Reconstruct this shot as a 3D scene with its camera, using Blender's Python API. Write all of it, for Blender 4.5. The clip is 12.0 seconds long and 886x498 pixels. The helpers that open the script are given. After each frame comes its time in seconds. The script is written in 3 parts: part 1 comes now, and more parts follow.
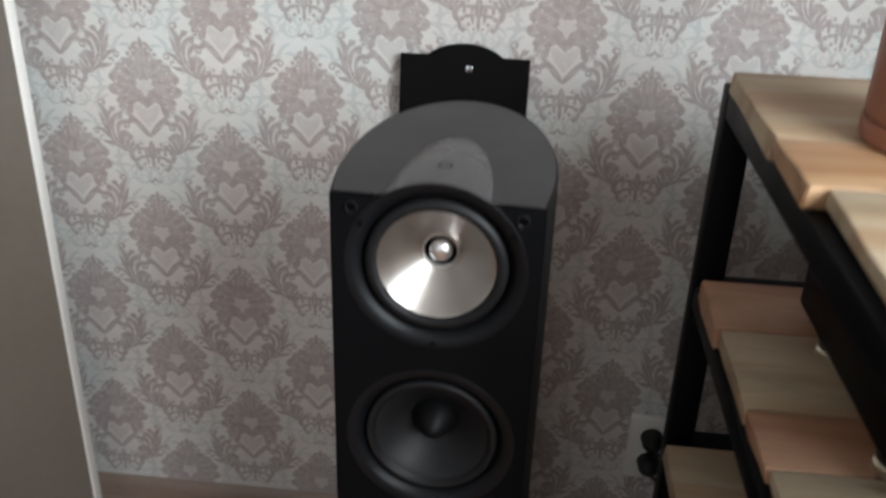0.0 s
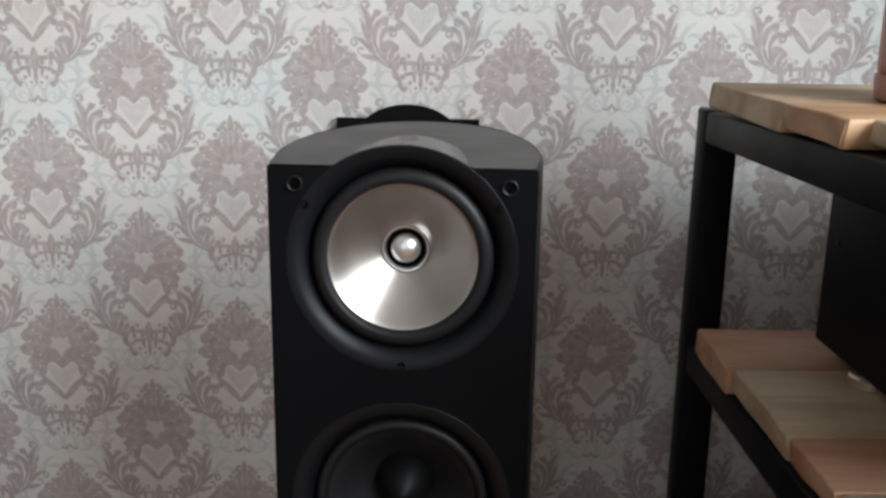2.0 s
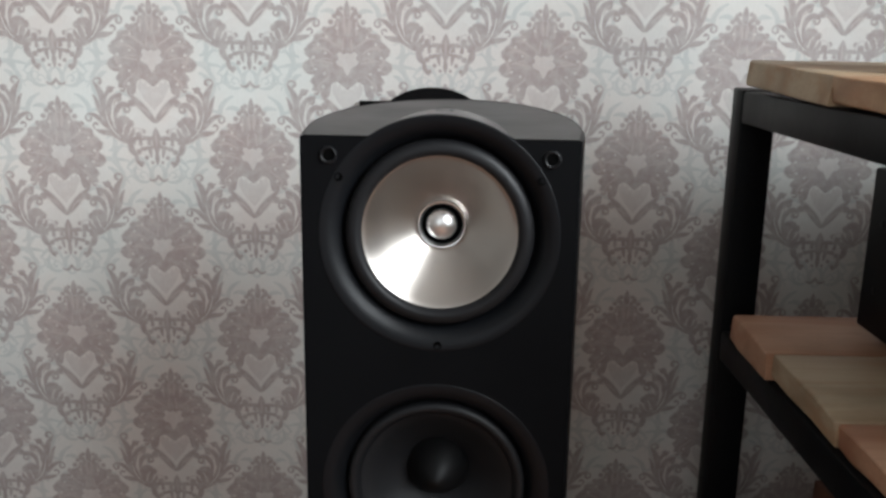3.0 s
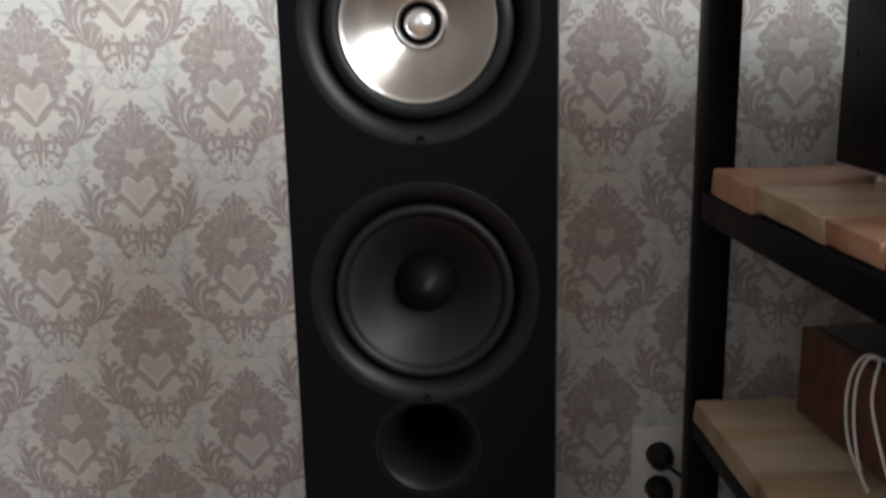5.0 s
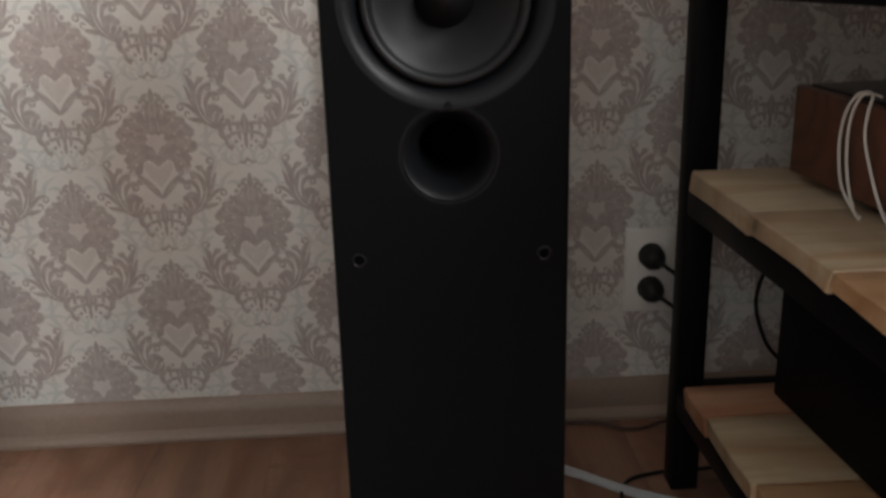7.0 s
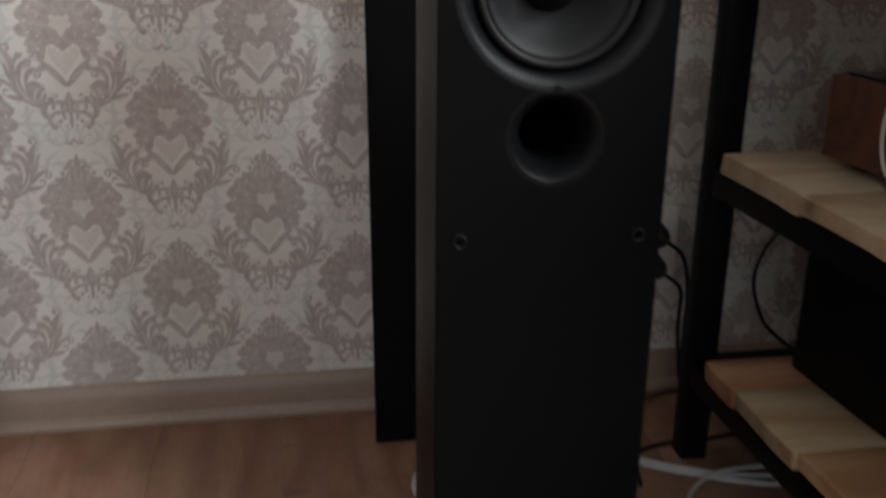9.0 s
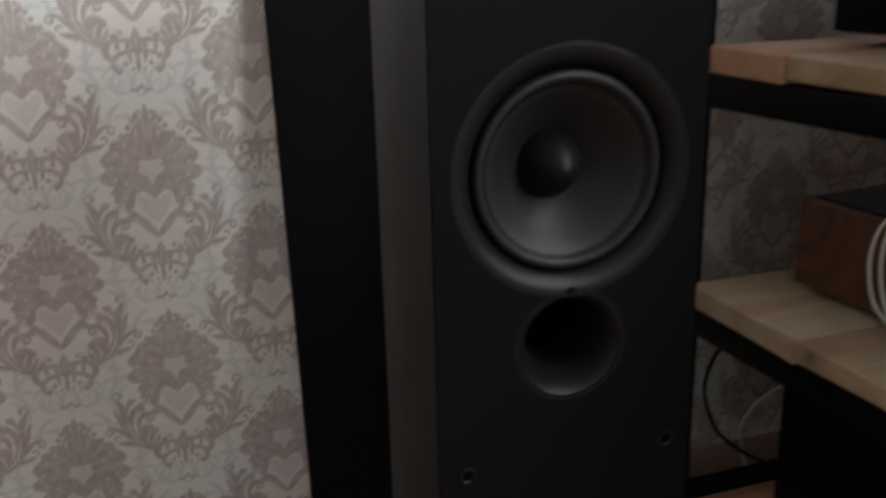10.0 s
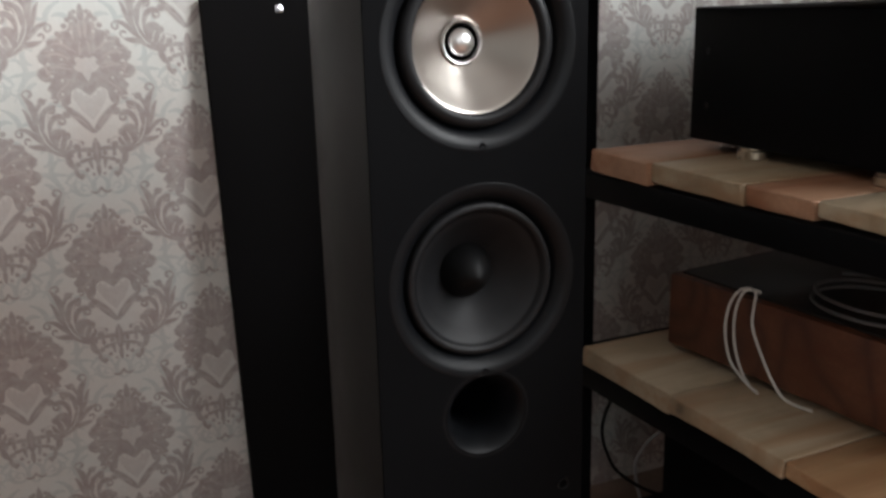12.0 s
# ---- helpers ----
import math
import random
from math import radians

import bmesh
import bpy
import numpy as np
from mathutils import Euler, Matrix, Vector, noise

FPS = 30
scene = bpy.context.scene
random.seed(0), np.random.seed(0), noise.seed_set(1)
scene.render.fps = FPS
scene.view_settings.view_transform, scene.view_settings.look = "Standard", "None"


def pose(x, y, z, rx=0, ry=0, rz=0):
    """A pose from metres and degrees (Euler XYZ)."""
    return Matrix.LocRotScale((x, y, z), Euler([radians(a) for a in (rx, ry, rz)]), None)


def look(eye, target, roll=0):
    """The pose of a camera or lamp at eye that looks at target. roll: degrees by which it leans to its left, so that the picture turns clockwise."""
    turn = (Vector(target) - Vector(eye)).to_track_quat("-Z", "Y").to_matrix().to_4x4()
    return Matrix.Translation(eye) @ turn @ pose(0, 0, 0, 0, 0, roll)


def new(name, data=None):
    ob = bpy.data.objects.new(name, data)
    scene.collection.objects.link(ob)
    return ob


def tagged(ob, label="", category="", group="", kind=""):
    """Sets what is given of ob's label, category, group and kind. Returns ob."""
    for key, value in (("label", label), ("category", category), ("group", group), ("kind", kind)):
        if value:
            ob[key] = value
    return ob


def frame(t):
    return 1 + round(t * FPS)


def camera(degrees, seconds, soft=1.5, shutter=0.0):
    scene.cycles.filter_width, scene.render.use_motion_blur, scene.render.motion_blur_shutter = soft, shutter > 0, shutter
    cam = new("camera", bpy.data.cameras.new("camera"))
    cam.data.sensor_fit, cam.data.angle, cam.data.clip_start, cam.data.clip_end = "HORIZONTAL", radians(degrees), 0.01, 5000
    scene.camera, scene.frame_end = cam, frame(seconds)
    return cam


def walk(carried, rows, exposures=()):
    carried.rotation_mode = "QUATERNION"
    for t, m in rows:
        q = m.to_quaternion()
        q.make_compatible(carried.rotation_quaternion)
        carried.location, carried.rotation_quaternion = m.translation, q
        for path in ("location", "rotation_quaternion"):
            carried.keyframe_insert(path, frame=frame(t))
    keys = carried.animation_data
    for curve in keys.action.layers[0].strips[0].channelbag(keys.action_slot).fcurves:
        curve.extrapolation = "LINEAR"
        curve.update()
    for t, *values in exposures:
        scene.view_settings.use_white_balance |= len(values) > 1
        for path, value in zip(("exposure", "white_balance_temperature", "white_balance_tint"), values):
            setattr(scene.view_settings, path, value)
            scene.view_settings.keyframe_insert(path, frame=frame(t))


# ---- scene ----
from mathutils import geometry

cam = camera(50.5, 12.0, soft=2.8, shutter=0.5)
PATH = [
    (0, (0.067, -0.117, 1.394), (-0.082, 1.653, 0.475), 2.0),
    (0.5, (0.044, -0.119, 1.186), (-0.05, 1.762, 0.513), 0.9),
    (1, (0.048, -0.121, 1.175), (-0.004, 1.802, 0.627), 0.5),
    (1.5, (0.047, -0.064, 1.156), (0.033, 1.872, 0.653), 0.7),
    (2, (0.024, -0.021, 1.143), (0.023, 1.916, 0.644), 0.9),
    (2.5, (0.008, 0.0, 1.132), (0.0, 1.936, 0.63), 1.2),
    (2.7, (0.001, 0.003, 1.125), (-0.01, 1.939, 0.623), 1.1),
    (4.3, (0.0, -0.024, 1.049), (-0.017, 1.923, 0.59), -0.1),
    (4.5, (-0.004, -0.025, 1.023), (-0.004, 1.921, 0.561), -0.4),
    (5, (-0.008, -0.032, 0.943), (0.031, 1.914, 0.485), -1.2),
    (5.5, (-0.032, -0.054, 0.895), (0.02, 1.886, 0.411), -1.3),
    (6, (-0.044, -0.068, 0.857), (0.009, 1.858, 0.321), -1.9),
    (6.5, (-0.044, -0.082, 0.824), (0.02, 1.832, 0.247), -2.1),
    (7, (-0.055, -0.11, 0.778), (0.035, 1.79, 0.159), -1.6),
    (7.2, (-0.06, -0.109, 0.766), (0.048, 1.785, 0.133), -1.7),
    (8.8, (-0.241, -0.139, 0.786), (0.086, 1.709, 0.093), 0.9),
    (9, (-0.239, -0.095, 0.788), (0.066, 1.764, 0.115), 0.6),
    (9.5, (-0.286, 0.141, 0.844), (0.152, 1.987, 0.21), -0.4),
    (10, (-0.306, 0.107, 0.886), (0.298, 1.916, 0.286), -1.5),
    (10.5, (-0.362, 0.021, 0.993), (0.391, 1.789, 0.438), -1.8),
    (11, (-0.368, 0.028, 1.004), (0.345, 1.825, 0.489), -1.8),
    (11.5, (-0.377, -0.022, 1.008), (0.36, 1.766, 0.499), -1.6),
    (12, (-0.382, -0.037, 0.991), (0.412, 1.721, 0.463), -1.5),
]
# the clip's white balance drifts warmer as the view sinks to the floor
BALANCE = [(0.0, -0.28, 6300, 9), (0.5, -0.18, 6350, 9), (2.0, -0.27, 6300, 9), (2.5, -0.27, 6300, 9), (5.5, -0.12, 6650, 10.5), (7.0, 0.0, 6850, 11), (9.5, -0.02, 6550, 9.5), (12.0, -0.18, 6600, 11.5)]
walk(cam, [(t, look(eye, target, roll)) for t, eye, target, roll in PATH], BALANCE)

# ---------- light ----------
world = bpy.data.worlds.new("world")
scene.world = world
world.use_nodes = True
sky = world.node_tree.nodes.new("ShaderNodeTexSky")
sky.sky_type = "NISHITA"
sky.sun_disc = False
sky.sun_elevation, sky.sun_rotation = radians(35), radians(60)
world.node_tree.links.new(sky.outputs[0], world.node_tree.nodes["Background"].inputs[0])
world.node_tree.nodes["Background"].inputs[1].default_value = 0.1

ROOM_X0, ROOM_X1, ROOM_Y0, ROOM_Y1, ROOM_H = -2.4, 1.5, -2.9, 1.324, 2.6
# the window's opening in the east wall: from and to in y, sill and head
EAST_WIN = (-1.85, 0.36, 1.25, 2.42)
# and an unseen one added behind the camera in the south wall: from and to in x
SOUTH_FILL_WIN = (-1.75, -0.25, 1.0, 2.4)


def daylight(eye, target, width, height, power):
    data = bpy.data.lights.new("window_daylight", "AREA")
    data.shape, data.size, data.size_y = "RECTANGLE", width, height
    data.energy, data.color, data.spread = power, (0.92, 0.96, 0.98), radians(150)
    new("window_daylight", data).matrix_world = look(eye, target)


# the sky's light falls inwards and down
mid = (sum(EAST_WIN[:2]) / 2, sum(EAST_WIN[2:]) / 2)
daylight((ROOM_X1 - 0.22, mid[0], mid[1]), (0, mid[0], mid[1] - 0.75), 2.0, 1.1, 150)
# weak fill from the added south window evens out the papered wall
back = (sum(SOUTH_FILL_WIN[:2]) / 2, sum(SOUTH_FILL_WIN[2:]) / 2)
daylight((back[0], ROOM_Y0 + 0.15, back[1]), (back[0], 0, back[1] - 0.8), 1.4, 1.3, 11)


# ---------- materials ----------
class Nodes:
    """A material's node tree with short calls."""

    def __init__(self, name):
        self.mat = bpy.data.materials.new(name)
        self.mat.use_nodes = True
        self.tree = self.mat.node_tree
        self.bsdf = self.tree.nodes["Principled BSDF"]
        self.coord = self.add("ShaderNodeTexCoord")

    def add(self, kind, **values):
        n = self.tree.nodes.new(kind)
        for key, value in values.items():
            n.inputs[key].default_value = value
        return n

    def link(self, a, b):
        self.tree.links.new(a, b)

    def place(self, scale=(1, 1, 1), shift=None):
        m = self.add("ShaderNodeMapping")
        m.inputs["Scale"].default_value = scale
        self.link(self.coord.outputs["Object"], m.inputs["Vector"])
        if shift is not None:
            self.link(shift, m.inputs["Location"])
        return m.outputs[0]

    def noise(self, vec, scale, detail=4.0, rough=0.6):
        n = self.add("ShaderNodeTexNoise", Scale=scale, Detail=detail, Roughness=rough)
        self.link(vec, n.inputs["Vector"])
        return n.outputs["Fac"]

    def ramp(self, fac, stops):
        r = self.add("ShaderNodeValToRGB")
        el = r.color_ramp.elements
        while len(el) < len(stops):
            el.new(0.5)
        for e, (p, c) in zip(el, stops):
            e.position, e.color = p, (*c, 1) if len(c) == 3 else c
        self.link(fac, r.inputs[0])
        return r.outputs[0]

    def mix(self, fac, a, b, blend="MIX"):
        n = self.tree.nodes.new("ShaderNodeMix")
        n.data_type, n.blend_type = "RGBA", blend
        for value, slot in ((fac, 0), (a, 6), (b, 7)):
            if isinstance(value, (int, float)):
                n.inputs[slot].default_value = value
            elif isinstance(value, tuple):
                n.inputs[slot].default_value = (*value, 1)
            else:
                self.link(value, n.inputs[slot])
        return n.outputs[2]

    def bump(self, height, strength, distance):
        b = self.add("ShaderNodeBump", Strength=strength, Distance=distance)
        self.link(height, b.inputs["Height"])
        self.link(b.outputs[0], self.bsdf.inputs["Normal"])

    def done(self, colour, rough, metal=0.0):
        for value, key in ((colour, "Base Color"), (rough, "Roughness"), (metal, "Metallic")):
            if isinstance(value, tuple):
                self.bsdf.inputs[key].default_value = (*value, 1)
            elif isinstance(value, (int, float)):
                self.bsdf.inputs[key].default_value = value
            else:
                self.link(value, self.bsdf.inputs[key])
        return self.mat


def dim(c, k):
    return tuple(v * k for v in c)


def plain(name, colour, rough, metal=0.0, fine=180.0, vary=0.18, relief=0.15, depth=0.0006, spec=0.5):
    """A surface with cloudy variation, fine grain and a light relief."""
    n = Nodes(name)
    v = n.place()
    cloud, grain = n.noise(v, 6.0), n.noise(v, fine, 3.0)
    both = n.mix(0.5, cloud, grain)
    col = n.ramp(both, [(0.3, dim(colour, 1 - vary)), (0.7, dim(colour, 1 + vary))])
    r = n.ramp(cloud, [(0.3, (rough * 0.85,) * 3), (0.7, (min(1, rough * 1.15),) * 3)])
    if relief:
        n.bump(grain, relief, depth)
    n.bsdf.inputs["Specular IOR Level"].default_value = spec
    return n.done(col, r, metal)


PAPER = (0.60, 0.59, 0.56)


def wallpaper(name, colour, vary, worn=0.0):
    """Printed paper with a slow drift of tint; worn lets the ground show through the ink."""
    n = Nodes(name)
    v = n.place()
    cloud, fibre = n.noise(v, 14.0, 6.0), n.noise(n.place((1, 1, 0.25)), 420.0, 3.0)
    col = n.ramp(n.mix(0.6, cloud, fibre), [(0.3, dim(colour, 1 - vary)), (0.7, dim(colour, 1 + vary))])
    tint = n.ramp(n.noise(v, 7.0, 3.0), [(0.38, (1.02, 0.985, 0.975)), (0.62, (0.965, 1.0, 1.005))])
    col = n.mix(1.0, col, tint, "MULTIPLY")
    if worn:
        blot = n.ramp(n.noise(v, 95.0, 4.0, 0.6), [(0.40, (0.0,) * 3), (0.68, (worn,) * 3)])
        col = n.mix(blot, col, PAPER)
    n.bump(fibre, 0.25, 0.0006)
    return n.done(col, 0.62)


def pine(name, tones, grain_scale=1.0):
    """Planed softwood with its grain along the board's x, knots and growth bands, different on each board."""
    n = Nodes(name)
    info = n.add("ShaderNodeObjectInfo")
    sh = n.add("ShaderNodeCombineXYZ")
    far = n.add("ShaderNodeMath")
    far.operation = "MULTIPLY"
    far.inputs[1].default_value = 37.0
    n.link(info.outputs["Random"], far.inputs[0])
    for k in range(3):
        n.link(far.outputs[0], sh.inputs[k])
    warp = n.noise(n.place((2.0, 22, 22), sh.outputs[0]), 1.0, 5.0)
    field = n.noise(n.place((0.55, 4.5, 4.5), sh.outputs[0]), 1.0, 1.5, 0.4)
    rings = n.add("ShaderNodeMath")
    rings.operation = "MULTIPLY"
    rings.inputs[1].default_value = 52.0 * grain_scale
    n.link(field, rings.inputs[0])
    wave = n.add("ShaderNodeMath")
    wave.operation = "SINE"
    n.link(rings.outputs[0], wave.inputs[0])
    bands = n.add("ShaderNodeMath")
    bands.operation = "MULTIPLY_ADD"
    bands.inputs[1].default_value, bands.inputs[2].default_value = 0.5, 0.5
    n.link(wave.outputs[0], bands.inputs[0])
    fibre = n.noise(n.place((7, 210, 210), sh.outputs[0]), 1.0, 4.0)
    col = n.ramp(bands.outputs[0], [(0.0, tones[0]), (0.65, tones[1]), (0.93, tuple((a + 2 * b) / 3 for a, b in zip(tones[1], tones[2]))), (1.0, tones[2])])
    col = n.mix(n.ramp(fibre, [(0.35, (0.0,) * 3), (0.75, (0.35,) * 3)]), col, dim(tones[2], 0.7))
    knots = n.add("ShaderNodeTexVoronoi", Scale=1.0)
    n.link(n.place((3.2, 6, 6), sh.outputs[0]), knots.inputs["Vector"])
    kn = n.ramp(knots.outputs["Distance"], [(0.03, (0.85,) * 3), (0.06, (0.35,) * 3), (0.16, (0.0,) * 3)])
    col = n.mix(kn, col, dim(tones[2], 0.35))
    heart = n.noise(n.place((2.4, 22, 44), sh.outputs[0]), 1.0, 4.0)
    col = n.mix(n.ramp(heart, [(0.48, (0.0,) * 3), (0.62, (0.6,) * 3)]), col, tuple(a * b for a, b in zip(tones[1], (0.82, 0.61, 0.47))))
    hue = n.ramp(info.outputs["Random"], [(0.0, (1.0, 0.96, 0.93)), (0.5, (0.93, 0.92, 0.90)), (1.0, (1.0, 1.0, 0.98))])
    col = n.mix(1.0, col, hue, "MULTIPLY")
    col = n.mix(n.ramp(warp, [(0.4, (0.0,) * 3), (0.8, (0.3,) * 3)]), col, dim(tones[1], 0.8))
    stain = n.noise(n.place((9, 13, 13), sh.outputs[0]), 1.0, 6.0, 0.65)
    col = n.mix(n.ramp(stain, [(0.50, (0.0,) * 3), (0.72, (0.5,) * 3)]), col, tuple(a * b for a, b in zip(tones[1], (0.52, 0.55, 0.50))))
    n.bump(fibre, 0.25, 0.0008)
    return n.done(col, 0.58)


def brushed(name, colour, rough):
    """Spun aluminium: fine streaks that run out from the axis."""
    n = Nodes(name)
    grad = n.add("ShaderNodeTexGradient")
    grad.gradient_type = "RADIAL"
    turn = n.add("ShaderNodeMapping")
    turn.inputs["Rotation"].default_value = (radians(90), 0, 0)
    n.link(n.coord.outputs["Object"], turn.inputs["Vector"])
    n.link(turn.outputs[0], grad.inputs["Vector"])
    streak = n.noise(grad.outputs["Fac"], 22.0, 4.0)
    col = n.ramp(streak, [(0.3, dim(colour, 0.72)), (0.7, colour)])
    r = n.ramp(streak, [(0.3, (rough * 0.7,) * 3), (0.7, (rough * 1.3,) * 3)])
    return n.done(col, r, 1.0)


M_paper = wallpaper("wallpaper_ground", PAPER, 0.05)
M_print = wallpaper("wallpaper_print", (0.342, 0.297, 0.285), 0.10, 0.28)
M_halo = wallpaper("wallpaper_print_fringe", (0.468, 0.435, 0.415), 0.08, 0.3)
M_wash = wallpaper("wallpaper_wash", (0.582, 0.565, 0.537), 0.06)
M_faint = wallpaper("wallpaper_faint_print", (0.478, 0.49, 0.474), 0.05, 0.3)
M_blush = wallpaper("wallpaper_blush_print", (0.50, 0.47, 0.45), 0.07, 0.3)
M_vein = wallpaper("wallpaper_vein_print", (0.43, 0.38, 0.362), 0.08)
M_plaster = plain("painted_plaster", (0.32, 0.31, 0.295), 0.85, fine=90, vary=0.05, relief=0.2)
M_ceiling = plain("ceiling_paint", (0.72, 0.72, 0.71), 0.9, fine=120, vary=0.03)
M_black_vinyl = plain("black_vinyl", (0.0046, 0.0043, 0.0043), 0.45, fine=700, vary=0.25, relief=0.2, depth=0.0003, spec=0.13)
M_baffle = plain("black_baffle", (0.0031, 0.0032, 0.0036), 0.6, fine=900, vary=0.2, relief=0.25, depth=0.0003, spec=0.03)
M_ring = plain("black_satin_plastic", (0.0028, 0.0032, 0.0040), 0.44, fine=900, vary=0.12, relief=0.1, depth=0.0002, spec=0.17)
M_top = plain("grey_satin_top", (0.0135, 0.0130, 0.0138), 0.4, fine=600, vary=0.08, relief=0.1, depth=0.0002, spec=0.33)
M_hump = plain("glossy_grey_hump", (0.025, 0.0245, 0.026), 0.27, fine=600, vary=0.08, relief=0.05, depth=0.0002)
M_coil = plain("dull_grey_cord", (0.10, 0.10, 0.10), 0.45, vary=0.1)
M_rubber = plain("black_rubber", (0.0052, 0.0053, 0.006), 0.5, fine=400, vary=0.15, relief=0.1, spec=0.2)
M_cone = plain("dark_polypropylene_cone", (0.0070, 0.0072, 0.0080), 0.52, fine=300, vary=0.2, relief=0.12, spec=0.22)
M_alu = brushed("spun_aluminium", (0.45, 0.415, 0.38), 0.32)
M_dome = plain("bright_metal_dome", (0.74, 0.73, 0.72), 0.34, 1.0, vary=0.04, relief=0.0)
# black that paints the shade of small hollows; screw heads share it
M_hollow_shade = plain("hollow_shade_black", (0.002, 0.002, 0.002), 0.9, vary=0.1, relief=0.0, spec=0.0)
M_fabric = plain("black_grille_cloth", (0.0044, 0.0041, 0.0044), 0.95, fine=1500, vary=0.4, relief=0.6, depth=0.0006, spec=0.08)
M_badge = plain("mirror_badge", (0.5, 0.5, 0.52), 0.25, 1.0, vary=0.03, relief=0.0)
M_steel = plain("black_painted_steel", (0.0045, 0.0047, 0.0053), 0.45, fine=220, vary=0.3, relief=0.25, depth=0.0006, spec=0.07)
M_pine = {
    "p": pine("pink_pine_board", ((0.47, 0.275, 0.175), (0.43, 0.235, 0.145), (0.31, 0.145, 0.08))),
    "b": pine("beige_pine_board", ((0.47, 0.37, 0.25), (0.43, 0.325, 0.215), (0.34, 0.24, 0.15))),
    "o": pine("orange_pine_board", ((0.48, 0.31, 0.18), (0.43, 0.265, 0.145), (0.31, 0.165, 0.08))),
    "w": pine("pale_pine_board", ((0.47, 0.385, 0.275), (0.43, 0.34, 0.235), (0.33, 0.24, 0.15))),
}
M_laminate = pine("floor_laminate", ((0.27, 0.152, 0.103), (0.24, 0.13, 0.088), (0.185, 0.094, 0.062)), 0.8)
M_under = plain("floor_base", (0.05, 0.035, 0.03), 0.8)
M_skirting = plain("brown_skirting", (0.235, 0.172, 0.137), 0.45, fine=120, vary=0.14, relief=0.1)
M_door = plain("taupe_laminate", (0.13, 0.115, 0.095), 0.5, fine=60, vary=0.08, relief=0.1)
M_white = plain("white_plastic", (0.62, 0.61, 0.58), 0.35, fine=300, vary=0.05, relief=0.05)
M_edge = plain("white_edge_band", (0.74, 0.72, 0.68), 0.4, fine=120, vary=0.08, relief=0.1)
M_case = plain("amplifier_case", (0.0042, 0.0042, 0.0046), 0.42, fine=500, vary=0.2, relief=0.2, depth=0.0003, spec=0.06)
M_gold = plain("champagne_metal", (0.62, 0.55, 0.44), 0.3, 1.0, vary=0.05, relief=0.0)
M_mahogany = pine("brown_veneer", ((0.15, 0.055, 0.026), (0.12, 0.043, 0.021), (0.075, 0.026, 0.013)), 1.6)
M_plate = plain("smoked_top_plate", (0.016, 0.0145, 0.0135), 0.3, vary=0.2, relief=0.0, spec=0.25)
M_terracotta = plain("terracotta_glaze", (0.27, 0.105, 0.06), 0.38, fine=140, vary=0.12, relief=0.2)
M_soil = plain("potting_soil", (0.03, 0.02, 0.014), 0.95, fine=90, vary=0.5, relief=1.0, depth=0.004)
M_cord = plain("black_cord", (0.006, 0.006, 0.006), 0.5, vary=0.2, spec=0.3)
M_brown_cord = plain("brown_cord", (0.06, 0.03, 0.022), 0.5, vary=0.2)
M_white_cord = plain("white_cord", (0.66, 0.62, 0.57), 0.5, vary=0.08)
M_grey_cord = plain("grey_cord", (0.42, 0.44, 0.46), 0.4, vary=0.1)
M_screw = plain("black_screw", (0.01, 0.01, 0.01), 0.35, 0.5, vary=0.1, relief=0.0)
M_rim = plain("grey_bushing", (0.004, 0.004, 0.0045), 0.4, fine=300, vary=0.1, spec=0.16)
M_cap = plain("black_dust_cap", (0.0026, 0.0026, 0.0028), 0.55, fine=300, vary=0.1, relief=0.05, spec=0.15)
M_glass = bpy.data.materials.new("window_glass")
M_glass.use_nodes = True
gl = M_glass.node_tree.nodes["Principled BSDF"]
gl.inputs["Transmission Weight"].default_value, gl.inputs["Roughness"].default_value = 1.0, 0.0


# ---------- building helpers ----------
def mesh_of(name, bm, material, smooth=30.0):
    me = bpy.data.meshes.new(name)
    bm.normal_update()
    bm.to_mesh(me)
    bm.free()
    me.materials.append(material)
    if smooth:
        me.shade_smooth()
        me.set_sharp_from_angle(angle=radians(smooth))
    return me


def part(name, bm, material, parent=None, label="", smooth=30.0):
    ob = new(name, mesh_of(name, bm, material, smooth))
    if parent is not None:
        ob.parent = parent
    return tagged(ob, label)


def thing(name, label, category, m=None, group="", kind=""):
    ob = new(name)
    ob.empty_display_size = 0.05
    if m is not None:
        ob.matrix_world = m
    return tagged(ob, label, category, group, kind)


def box(x0, x1, y0, y1, z0, z1, bevel=0.0, seg=2, bm=None):
    out = bmesh.new()
    bmesh.ops.create_cube(out, size=1.0, matrix=Matrix.LocRotScale(((x0 + x1) / 2, (y0 + y1) / 2, (z0 + z1) / 2), None, (x1 - x0, y1 - y0, z1 - z0)))
    if bevel:
        bmesh.ops.bevel(out, geom=out.edges[:], offset=bevel, segments=seg, profile=0.5, affect="EDGES")
    if bm is None:
        return out
    me = bpy.data.meshes.new("joined")
    out.to_mesh(me)
    out.free()
    bm.from_mesh(me)
    bpy.data.meshes.remove(me)
    return bm


